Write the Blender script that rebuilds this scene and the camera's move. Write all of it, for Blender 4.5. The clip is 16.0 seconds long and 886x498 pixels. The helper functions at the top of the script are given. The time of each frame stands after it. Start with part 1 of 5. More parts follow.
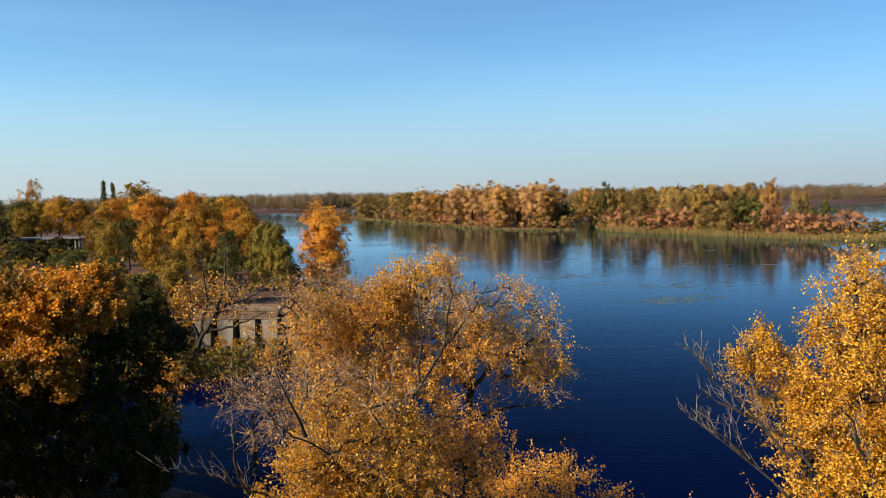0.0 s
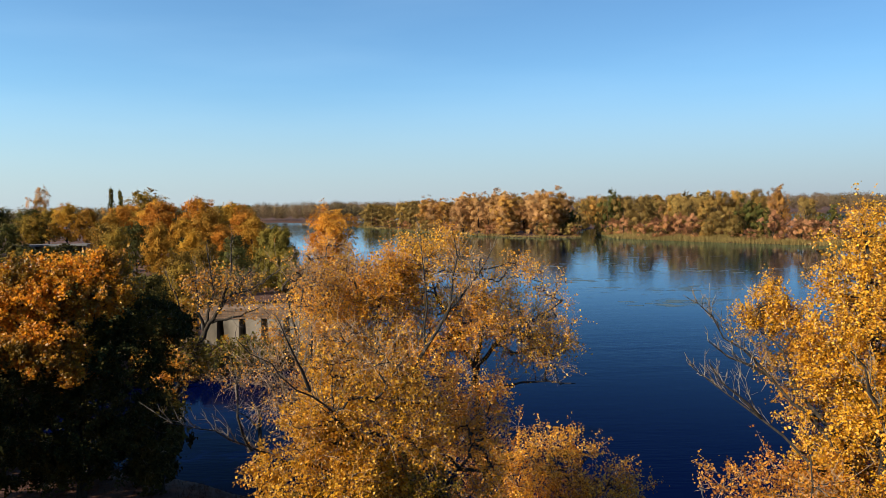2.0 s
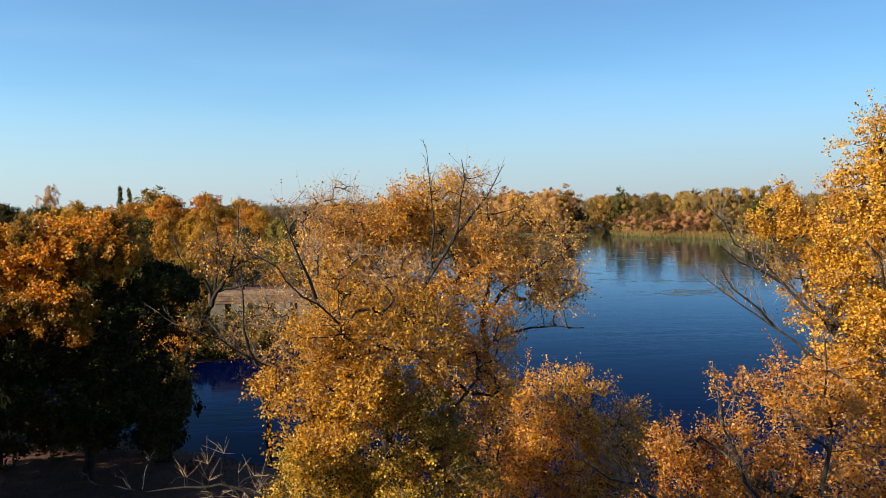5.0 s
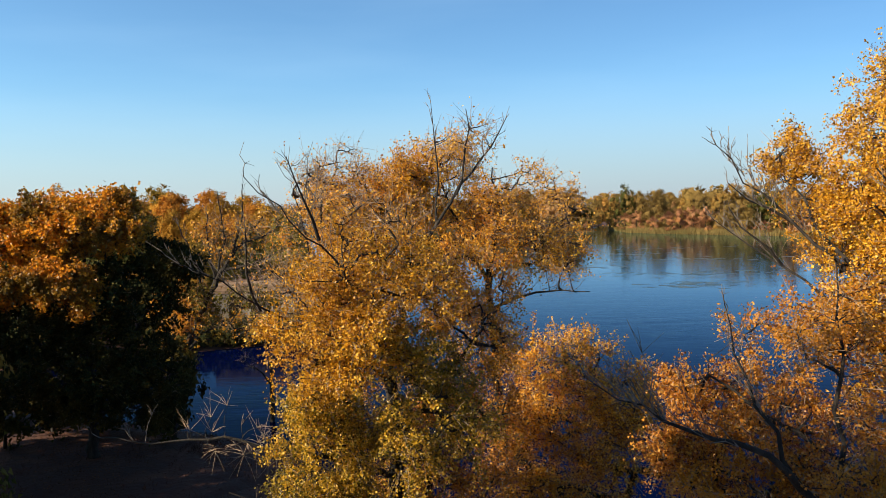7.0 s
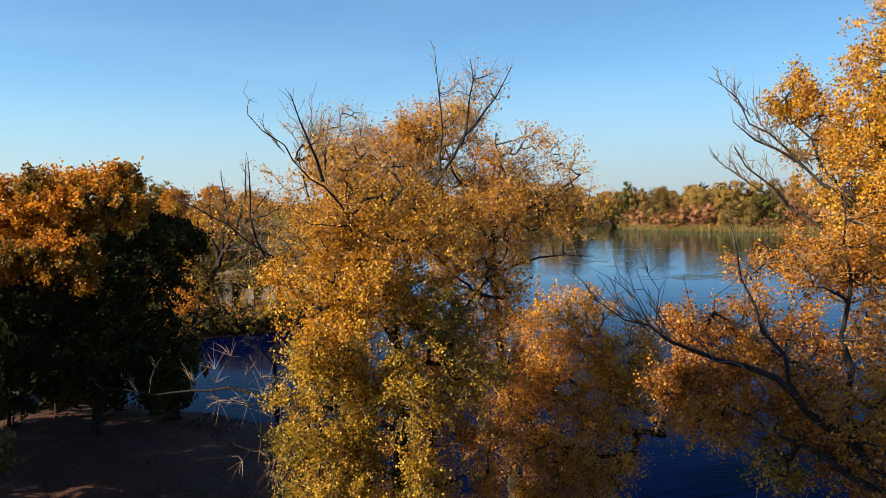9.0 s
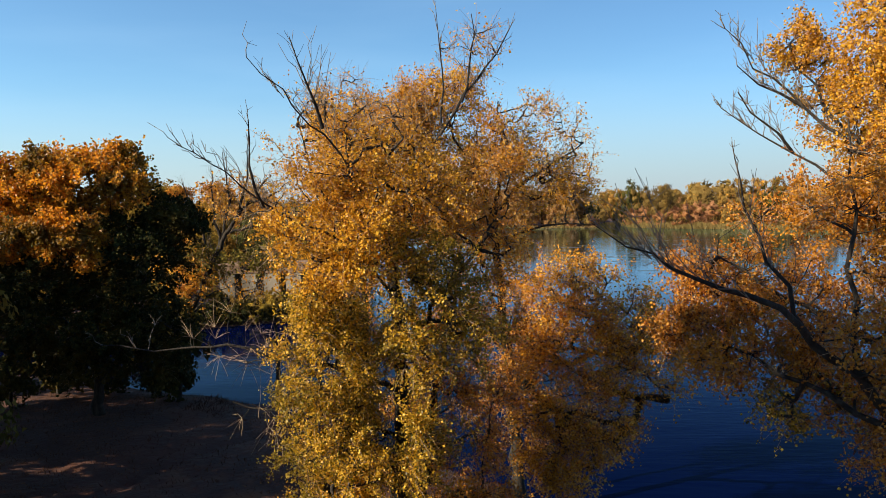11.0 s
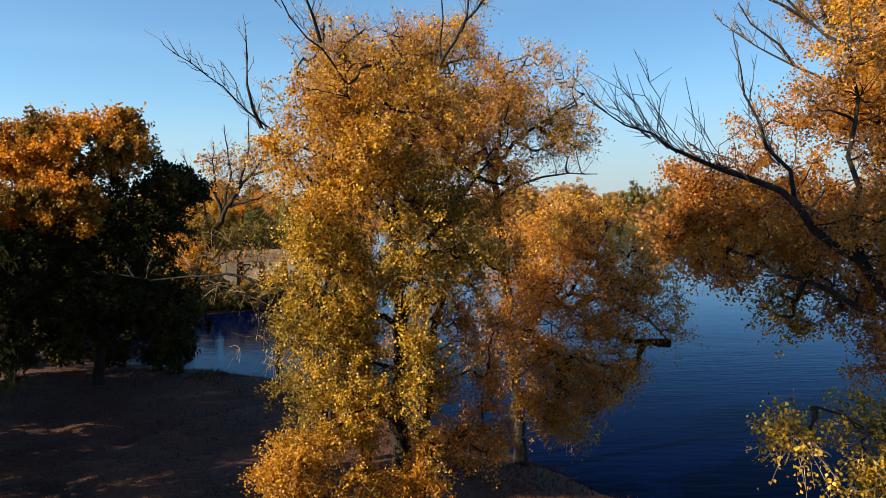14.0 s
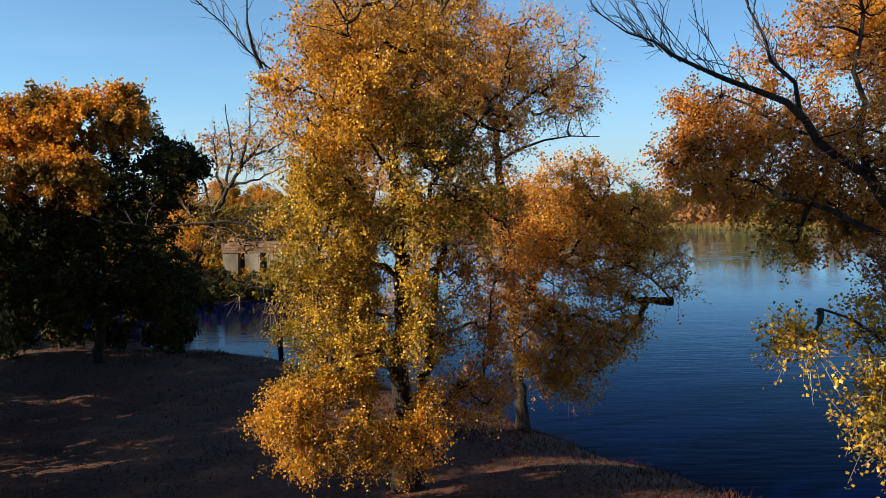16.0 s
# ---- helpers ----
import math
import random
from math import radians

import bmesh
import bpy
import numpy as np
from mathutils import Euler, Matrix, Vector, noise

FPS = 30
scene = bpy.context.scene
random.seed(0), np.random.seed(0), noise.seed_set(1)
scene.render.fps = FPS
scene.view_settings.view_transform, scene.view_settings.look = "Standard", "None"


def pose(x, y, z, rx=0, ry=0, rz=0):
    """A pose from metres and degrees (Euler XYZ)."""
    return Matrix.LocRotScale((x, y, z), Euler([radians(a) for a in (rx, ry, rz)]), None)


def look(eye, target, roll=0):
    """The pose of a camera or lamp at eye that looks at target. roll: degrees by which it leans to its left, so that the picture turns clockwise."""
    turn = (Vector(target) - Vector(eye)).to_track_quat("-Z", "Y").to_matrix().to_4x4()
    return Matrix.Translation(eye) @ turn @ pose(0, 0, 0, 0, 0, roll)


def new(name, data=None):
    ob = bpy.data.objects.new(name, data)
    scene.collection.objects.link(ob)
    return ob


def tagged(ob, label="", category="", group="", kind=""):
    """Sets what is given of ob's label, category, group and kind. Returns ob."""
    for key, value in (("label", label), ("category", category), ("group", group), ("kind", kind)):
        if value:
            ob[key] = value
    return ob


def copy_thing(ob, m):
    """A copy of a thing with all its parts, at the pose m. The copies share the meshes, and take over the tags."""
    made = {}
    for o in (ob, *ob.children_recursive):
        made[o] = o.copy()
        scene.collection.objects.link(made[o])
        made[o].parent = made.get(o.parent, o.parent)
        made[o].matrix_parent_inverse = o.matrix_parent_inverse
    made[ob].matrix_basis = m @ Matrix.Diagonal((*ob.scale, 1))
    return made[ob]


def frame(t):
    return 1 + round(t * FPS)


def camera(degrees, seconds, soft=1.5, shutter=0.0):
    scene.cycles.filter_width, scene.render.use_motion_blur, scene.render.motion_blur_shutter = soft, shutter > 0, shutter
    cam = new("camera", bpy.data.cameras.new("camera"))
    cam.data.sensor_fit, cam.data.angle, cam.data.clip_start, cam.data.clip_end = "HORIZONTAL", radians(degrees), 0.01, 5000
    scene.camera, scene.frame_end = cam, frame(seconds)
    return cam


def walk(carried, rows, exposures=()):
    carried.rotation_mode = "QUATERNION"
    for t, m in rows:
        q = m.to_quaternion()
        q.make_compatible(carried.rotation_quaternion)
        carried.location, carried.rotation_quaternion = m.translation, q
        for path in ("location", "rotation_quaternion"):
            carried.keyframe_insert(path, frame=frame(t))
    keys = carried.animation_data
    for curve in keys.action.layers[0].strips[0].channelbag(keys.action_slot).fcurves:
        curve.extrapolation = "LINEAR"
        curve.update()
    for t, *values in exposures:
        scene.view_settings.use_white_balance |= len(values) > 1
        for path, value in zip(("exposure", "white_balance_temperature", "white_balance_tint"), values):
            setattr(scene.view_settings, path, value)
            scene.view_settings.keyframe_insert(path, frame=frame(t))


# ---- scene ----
# ---- camera ----
cam = camera(60.0, 16.0, soft=0.72)
PATH = [
    (0, (0.169, -0.248, 18.725), (0.168, 1.747, 18.585), -1.0),
    (0.5, (0.192, -0.205, 18.388), (0.186, 1.791, 18.259), -1.0),
    (1, (0.178, -0.215, 18.095), (0.169, 1.781, 17.972), -1.1),
    (1.5, (0.178, -0.182, 17.742), (0.165, 1.815, 17.626), -1.1),
    (2, (0.175, -0.2, 17.461), (0.158, 1.797, 17.347), -1.1),
    (2.5, (0.176, -0.239, 17.09), (0.156, 1.758, 16.978), -1.1),
    (3, (0.174, -0.268, 16.772), (0.15, 1.728, 16.66), -1.1),
    (3.5, (0.153, -0.227, 16.4), (0.125, 1.769, 16.288), -1.1),
    (4, (0.169, -0.225, 16.081), (0.138, 1.772, 15.97), -1.1),
    (6.5, (0.1, -0.008, 14.343), (0.054, 1.988, 14.237), -1.4),
    (7, (0.107, -0.027, 14.075), (0.059, 1.969, 13.968), -1.4),
    (7.5, (0.096, -0.039, 13.748), (0.046, 1.958, 13.64), -1.4),
    (8, (0.058, -0.056, 13.451), (0.006, 1.94, 13.344), -1.4),
    (8.5, (0.033, -0.022, 13.131), (-0.021, 1.975, 13.024), -1.4),
    (9, (0.037, -0.043, 12.832), (-0.018, 1.954, 12.724), -1.4),
    (11.5, (0.072, 0.053, 11.391), (0.006, 2.049, 11.285), -1.5),
    (12, (0.08, 0.047, 11.079), (0.014, 2.043, 10.974), -1.6),
    (12.5, (0.092, 0.056, 10.793), (0.024, 2.052, 10.69), -1.5),
    (13, (0.1, 0.068, 10.488), (0.031, 2.064, 10.385), -1.5),
    (13.5, (0.107, 0.067, 10.138), (0.038, 2.064, 10.041), -1.4),
    (14, (0.115, 0.063, 9.793), (0.044, 2.06, 9.698), -1.4),
    (14.5, (0.102, 0.052, 9.492), (0.03, 2.048, 9.398), -1.4),
    (15, (0.09, 0.046, 9.093), (0.018, 2.042, 9.003), -1.3),
    (15.5, (0.084, 0.087, 8.765), (0.011, 2.083, 8.677), -1.3),
    (16, (0.089, 0.126, 8.383), (0.014, 2.123, 8.297), -1.4),
]
walk(cam, [(t, look(eye, target, roll)) for t, eye, target, roll in PATH], [(0.0, 0.36, 6450, 9), (4.0, 0.42, 6480, 9), (9.0, 0.46, 6600, 9), (16.0, 0.50, 6800, 9)])

# ---- light ----
SUN_AZ, SUN_EL = -117.0, 28.0
world = bpy.data.worlds.new("world")
scene.world = world
world.use_nodes = True
wn, wl = world.node_tree.nodes, world.node_tree.links
sky = wn.new("ShaderNodeTexSky")
sky.sky_type, sky.sun_disc = "NISHITA", False
sky.sun_elevation, sky.sun_rotation = radians(SUN_EL), radians(SUN_AZ)
sky.altitude, sky.air_density, sky.dust_density, sky.ozone_density = 50, 1.0, 0.15, 4.0
bg = wn["Background"]
bg.inputs[1].default_value = 0.110
# thin cirrus over the blue
wco = wn.new("ShaderNodeTexCoord")
wmap = wn.new("ShaderNodeMapping")
wmap.inputs["Scale"].default_value = (1.0, 1.0, 6.5)
wmap.inputs["Rotation"].default_value = (0.0, radians(4), radians(20))
wnoise = wn.new("ShaderNodeTexNoise")
wnoise.inputs["Scale"].default_value, wnoise.inputs["Detail"].default_value = 1.6, 5
wramp = wn.new("ShaderNodeMapRange")
wramp.inputs[1].default_value, wramp.inputs[2].default_value = 0.47, 0.70
wramp.inputs[3].default_value, wramp.inputs[4].default_value = 0.0, 0.07
wmix = wn.new("ShaderNodeMix")
wmix.data_type = "RGBA"
wmix.inputs[7].default_value = (6.5, 7.2, 8.2, 1)
wl.new(wco.outputs["Generated"], wmap.inputs[0])
wl.new(wmap.outputs[0], wnoise.inputs["Vector"])
wl.new(wnoise.outputs[0], wramp.inputs[0])
wl.new(wramp.outputs[0], wmix.inputs[0])
wl.new(sky.outputs[0], wmix.inputs[6])
# pale haze low over the horizon
wsep = wn.new("ShaderNodeSeparateXYZ")
whaze = wn.new("ShaderNodeMapRange")
whaze.interpolation_type = "SMOOTHSTEP"
whaze.inputs[1].default_value, whaze.inputs[2].default_value = -0.02, 0.17
whaze.inputs[3].default_value, whaze.inputs[4].default_value = 0.85, 0.0
wair = wn.new("ShaderNodeMix")
wair.data_type = "RGBA"
wtint = wn.new("ShaderNodeMix")
wtint.data_type, wtint.blend_type = "RGBA", "MULTIPLY"
wtint.inputs[0].default_value = 1.0
wtint.inputs[7].default_value = (0.83, 1.07, 1.16, 1)
wl.new(wco.outputs["Generated"], wsep.inputs[0])
wside = wn.new("ShaderNodeMapRange")
wside.inputs[1].default_value, wside.inputs[2].default_value = -0.6, 0.6
whue = wn.new("ShaderNodeMix")
whue.data_type = "RGBA"
whue.inputs[6].default_value, whue.inputs[7].default_value = (3.75, 4.35, 5.0, 1), (2.65, 3.05, 3.85, 1)
wl.new(wsep.outputs[0], wside.inputs[0])
wl.new(wside.outputs[0], whue.inputs[0])
wl.new(whue.outputs[2], wair.inputs[7])
# the blue deepens away from the sun's side
wdeep = wn.new("ShaderNodeMix")
wdeep.data_type = "RGBA"
wdeep.inputs[6].default_value, wdeep.inputs[7].default_value = (0.97, 1.21, 1.27, 1), (0.60, 0.80, 0.92, 1)
wl.new(wside.outputs[0], wdeep.inputs[0])
wl.new(wdeep.outputs[2], wtint.inputs[7])
wl.new(wsep.outputs[2], whaze.inputs[0])
wl.new(whaze.outputs[0], wair.inputs[0])
wl.new(wmix.outputs[2], wtint.inputs[6])
wl.new(wtint.outputs[2], wair.inputs[6])
wl.new(wair.outputs[2], bg.inputs[0])

sun_data = bpy.data.lights.new("sun", "SUN")
sun_data.energy, sun_data.angle, sun_data.color = 8.3, radians(0.6), (1.0, 0.84, 0.60)
sun = new("sun", sun_data)
_a, _e = radians(SUN_AZ), radians(SUN_EL)
TO_SUN = Vector((math.sin(_a) * math.cos(_e), math.cos(_a) * math.cos(_e), math.sin(_e)))
sun.matrix_world = look((0, 0, 80), Vector((0, 0, 80)) - TO_SUN)


# ---- materials ----
def material(name):
    m = bpy.data.materials.new(name)
    m.use_nodes = True
    return m, m.node_tree.nodes, m.node_tree.links, m.node_tree.nodes["Principled BSDF"]


def ramp(nodes, stops):
    r = nodes.new("ShaderNodeValToRGB")
    while len(r.color_ramp.elements) < len(stops):
        r.color_ramp.elements.new(0.5)
    for e, (p, c) in zip(r.color_ramp.elements, stops):
        e.position, e.color = p, (*c, 1)
    return r


def leaf_mat(name, colours, patch=None, patch_scale=0.35, patch_amount=0.6, translucent=0.48, vary=0.12, rough=0.42):
    """Foliage: each leaf takes a colour of its own, larger patches of the crown turn to another one."""
    m, n, l, p = material(name)
    geo = n.new("ShaderNodeNewGeometry")
    k = len(colours)
    r = ramp(n, [((i + 0.5) / k, c) for i, c in enumerate(colours)])
    l.new(geo.outputs["Random Per Island"], r.inputs[0])
    col = r.outputs[0]
    if patch:
        tc = n.new("ShaderNodeTexCoord")
        no = n.new("ShaderNodeTexNoise")
        no.inputs["Scale"].default_value, no.inputs["Detail"].default_value = patch_scale, 2
        mr = n.new("ShaderNodeMapRange")
        mr.inputs[1].default_value, mr.inputs[2].default_value, mr.inputs[4].default_value = 0.47, 0.62, patch_amount
        mx = n.new("ShaderNodeMix")
        mx.data_type = "RGBA"
        mx.inputs[7].default_value = (*patch, 1)
        l.new(tc.outputs["Object"], no.inputs["Vector"])
        l.new(no.outputs[0], mr.inputs[0])
        l.new(mr.outputs[0], mx.inputs[0])
        l.new(col, mx.inputs[6])
        col = mx.outputs[2]
    oi = n.new("ShaderNodeObjectInfo")
    hs = n.new("ShaderNodeHueSaturation")
    for sock, lo, hi in (("Hue", 0.5 - vary * 0.02, 0.5 + vary * 0.02), ("Value", 1 - vary, 1 + vary)):
        mr = n.new("ShaderNodeMapRange")
        mr.inputs[3].default_value, mr.inputs[4].default_value = lo, hi
        l.new(oi.outputs["Random"], mr.inputs[0])
        l.new(mr.outputs[0], hs.inputs[sock])
    l.new(col, hs.inputs["Color"])
    l.new(hs.outputs[0], p.inputs["Base Color"])
    p.inputs["Roughness"].default_value = rough
    p.inputs["Specular IOR Level"].default_value = 0.42 if rough < 0.6 else 0.15
    tr = n.new("ShaderNodeBsdfTranslucent")
    l.new(hs.outputs[0], tr.inputs[0])
    ms = n.new("ShaderNodeMixShader")
    ms.inputs[0].default_value = translucent
    l.new(p.outputs[0], ms.inputs[1])
    l.new(tr.outputs[0], ms.inputs[2])
    l.new(ms.outputs[0], n["Material Output"].inputs[0])
    return m


def noisy_mat(name, colours, scale=3.0, detail=6, rough=0.85, bump=0.3, bump_scale=20.0, stretch=(1, 1, 1), dist=0.02, second=None):
    """A rough surface of several tones at two scales, with fine relief."""
    m, n, l, p = material(name)
    tc = n.new("ShaderNodeTexCoord")
    mp = n.new("ShaderNodeMapping")
    mp.inputs["Scale"].default_value = stretch
    l.new(tc.outputs["Object"], mp.inputs[0])
    no = n.new("ShaderNodeTexNoise")
    no.inputs["Scale"].default_value, no.inputs["Detail"].default_value = scale, detail
    l.new(mp.outputs[0], no.inputs["Vector"])
    k = len(colours)
    r = ramp(n, [(0.32 + 0.36 * i / (k - 1), c) for i, c in enumerate(colours)])
    l.new(no.outputs[0], r.inputs[0])
    col = r.outputs[0]
    n2 = n.new("ShaderNodeTexNoise")
    n2.inputs["Scale"].default_value, n2.inputs["Detail"].default_value = bump_scale, 5
    l.new(mp.outputs[0], n2.inputs["Vector"])
    if second:
        n3 = n.new("ShaderNodeTexNoise")
        n3.inputs["Scale"].default_value, n3.inputs["Detail"].default_value = scale * 0.13, 3
        l.new(mp.outputs[0], n3.inputs["Vector"])
        mr = n.new("ShaderNodeMapRange")
        mr.inputs[1].default_value, mr.inputs[2].default_value, mr.inputs[4].default_value = 0.45, 0.62, 0.8
        mx = n.new("ShaderNodeMix")
        mx.data_type = "RGBA"
        mx.inputs[7].default_value = (*second, 1)
        l.new(n3.outputs[0], mr.inputs[0])
        l.new(mr.outputs[0], mx.inputs[0])
        l.new(col, mx.inputs[6])
        col = mx.outputs[2]
    l.new(col, p.inputs["Base Color"])
    p.inputs["Roughness"].default_value = rough
    b = n.new("ShaderNodeBump")
    b.inputs["Strength"].default_value, b.inputs["Distance"].default_value = bump, dist
    l.new(n2.outputs[0], b.inputs["Height"])
    l.new(b.outputs[0], p.inputs["Normal"])
    return m


# the extreme tones in the poplar palettes imitate dark gaps and bright glints
GOLD = leaf_mat("leaf_gold", [(0.15, 0.066, 0.005), (0.52, 0.25, 0.011), (0.74, 0.38, 0.017), (0.92, 0.58, 0.075), (0.60, 0.295, 0.012)], (0.47, 0.205, 0.014), 0.5)
# the patches are green leaves and, as colour, the shade inside the crown
YELLOWGREEN = leaf_mat("leaf_yellow_green", [(0.085, 0.070, 0.005), (0.32, 0.21, 0.011), (0.62, 0.34, 0.015), (0.90, 0.60, 0.10), (0.50, 0.295, 0.014)], (0.12, 0.10, 0.010), 0.55, 0.75)
AMBER = leaf_mat("leaf_amber", [(0.19, 0.074, 0.006), (0.60, 0.26, 0.014), (0.80, 0.385, 0.024), (0.93, 0.58, 0.09), (0.60, 0.275, 0.018)], (0.50, 0.19, 0.013), 0.5)
# rust-brown leaves, darkened in colour for crown parts that lie in shade
RUST = leaf_mat("leaf_rust_shaded", [(0.12, 0.040, 0.007), (0.40, 0.14, 0.013), (0.57, 0.225, 0.02), (0.74, 0.38, 0.06), (0.45, 0.16, 0.015)], (0.56, 0.26, 0.02), 0.6)
# green leaves darkened to near black for the shaded lower crown and bushes
SHADED_GREEN = leaf_mat("leaf_shaded_green", [(0.014, 0.020, 0.006), (0.028, 0.034, 0.008), (0.065, 0.048, 0.008), (0.020, 0.025, 0.007)], (0.10, 0.06, 0.008), 0.4, 0.5, 0.15, rough=0.85)
# the dark olive patches also stand for shaded gaps between orange clumps
ORANGE = leaf_mat("leaf_orange", [(0.40, 0.14, 0.009), (0.76, 0.30, 0.018), (0.70, 0.34, 0.025), (0.22, 0.095, 0.010)], (0.085, 0.062, 0.010), 0.42, 0.85)
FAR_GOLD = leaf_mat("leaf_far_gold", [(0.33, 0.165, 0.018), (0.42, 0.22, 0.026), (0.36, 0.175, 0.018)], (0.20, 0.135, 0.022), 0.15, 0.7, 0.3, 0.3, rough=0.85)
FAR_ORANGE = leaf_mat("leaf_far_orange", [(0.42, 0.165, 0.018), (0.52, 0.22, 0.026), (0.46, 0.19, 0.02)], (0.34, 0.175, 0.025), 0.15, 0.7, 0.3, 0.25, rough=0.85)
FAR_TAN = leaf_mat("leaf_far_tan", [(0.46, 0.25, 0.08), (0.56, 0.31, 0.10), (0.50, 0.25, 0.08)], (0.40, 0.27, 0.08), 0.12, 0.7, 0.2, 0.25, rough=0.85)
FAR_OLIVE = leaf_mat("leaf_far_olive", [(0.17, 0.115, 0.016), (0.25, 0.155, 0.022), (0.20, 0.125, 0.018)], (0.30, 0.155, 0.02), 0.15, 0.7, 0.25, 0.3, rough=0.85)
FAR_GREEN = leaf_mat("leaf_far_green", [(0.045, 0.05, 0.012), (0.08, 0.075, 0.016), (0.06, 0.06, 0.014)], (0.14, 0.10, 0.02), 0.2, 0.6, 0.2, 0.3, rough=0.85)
REED = leaf_mat("reed_blade", [(0.16, 0.115, 0.042), (0.23, 0.165, 0.058), (0.14, 0.105, 0.038), (0.27, 0.19, 0.07)], (0.15, 0.12, 0.042), 0.03, 0.7, 0.3, 0.1, rough=0.85)
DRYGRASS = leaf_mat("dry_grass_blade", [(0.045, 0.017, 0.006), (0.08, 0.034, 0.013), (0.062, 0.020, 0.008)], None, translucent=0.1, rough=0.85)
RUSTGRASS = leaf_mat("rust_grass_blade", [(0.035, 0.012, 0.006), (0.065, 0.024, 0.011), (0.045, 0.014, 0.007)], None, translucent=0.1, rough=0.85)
LITTER = leaf_mat("fallen_leaf", [(0.06, 0.023, 0.008), (0.16, 0.070, 0.022), (0.10, 0.035, 0.011), (0.045, 0.018, 0.007)], None, translucent=0.05, rough=0.85)
# near-black colour carries the shade on the trunks; sunlit twigs get paler bark
BARK = noisy_mat("bark_shaded", [(0.006, 0.0045, 0.004), (0.015, 0.011, 0.008), (0.034, 0.026, 0.019)], 3.0, 8, 0.95, 0.8, 9.0, (3, 3, 0.6), 0.04)
TWIG = noisy_mat("bark_twig", [(0.13, 0.085, 0.052), (0.24, 0.165, 0.105), (0.35, 0.255, 0.17)], 6.0, 4, 0.8, 0.2, 30.0)
SHOOT = noisy_mat("bark_shoot", [(0.06, 0.048, 0.038), (0.12, 0.098, 0.078), (0.21, 0.175, 0.14)], 6.0, 4, 0.85, 0.2, 30.0)
# earth set very dark and red, with the bank's shade in its colour
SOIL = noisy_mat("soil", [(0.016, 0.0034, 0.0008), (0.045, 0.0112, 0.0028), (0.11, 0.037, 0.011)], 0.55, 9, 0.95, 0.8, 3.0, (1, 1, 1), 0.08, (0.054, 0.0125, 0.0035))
CONCRETE = noisy_mat("concrete_weathered", [(0.07, 0.058, 0.042), (0.135, 0.115, 0.088), (0.21, 0.18, 0.14)], 0.8, 8, 0.9, 0.3, 8.0, (1, 1, 0.4), 0.02, (0.24, 0.21, 0.17))
DECKWOOD = noisy_mat("deck_brown", [(0.085, 0.050, 0.030), (0.15, 0.092, 0.056), (0.21, 0.135, 0.085)], 1.5, 6, 0.9, 0.3, 10.0)
DARKMETAL = noisy_mat("rusty_metal", [(0.05, 0.04, 0.035), (0.10, 0.07, 0.05), (0.14, 0.09, 0.06)], 4.0, 5, 0.7, 0.2, 15.0)
SLATE = noisy_mat("roof_grey", [(0.07, 0.07, 0.075), (0.11, 0.11, 0.115), (0.15, 0.145, 0.145)], 0.5, 6, 0.8, 0.3, 6.0)
WEED = noisy_mat("water_weed", [(0.015, 0.022, 0.014), (0.03, 0.038, 0.018), (0.055, 0.058, 0.025)], 0.5, 6, 0.35, 0.4, 3.0)


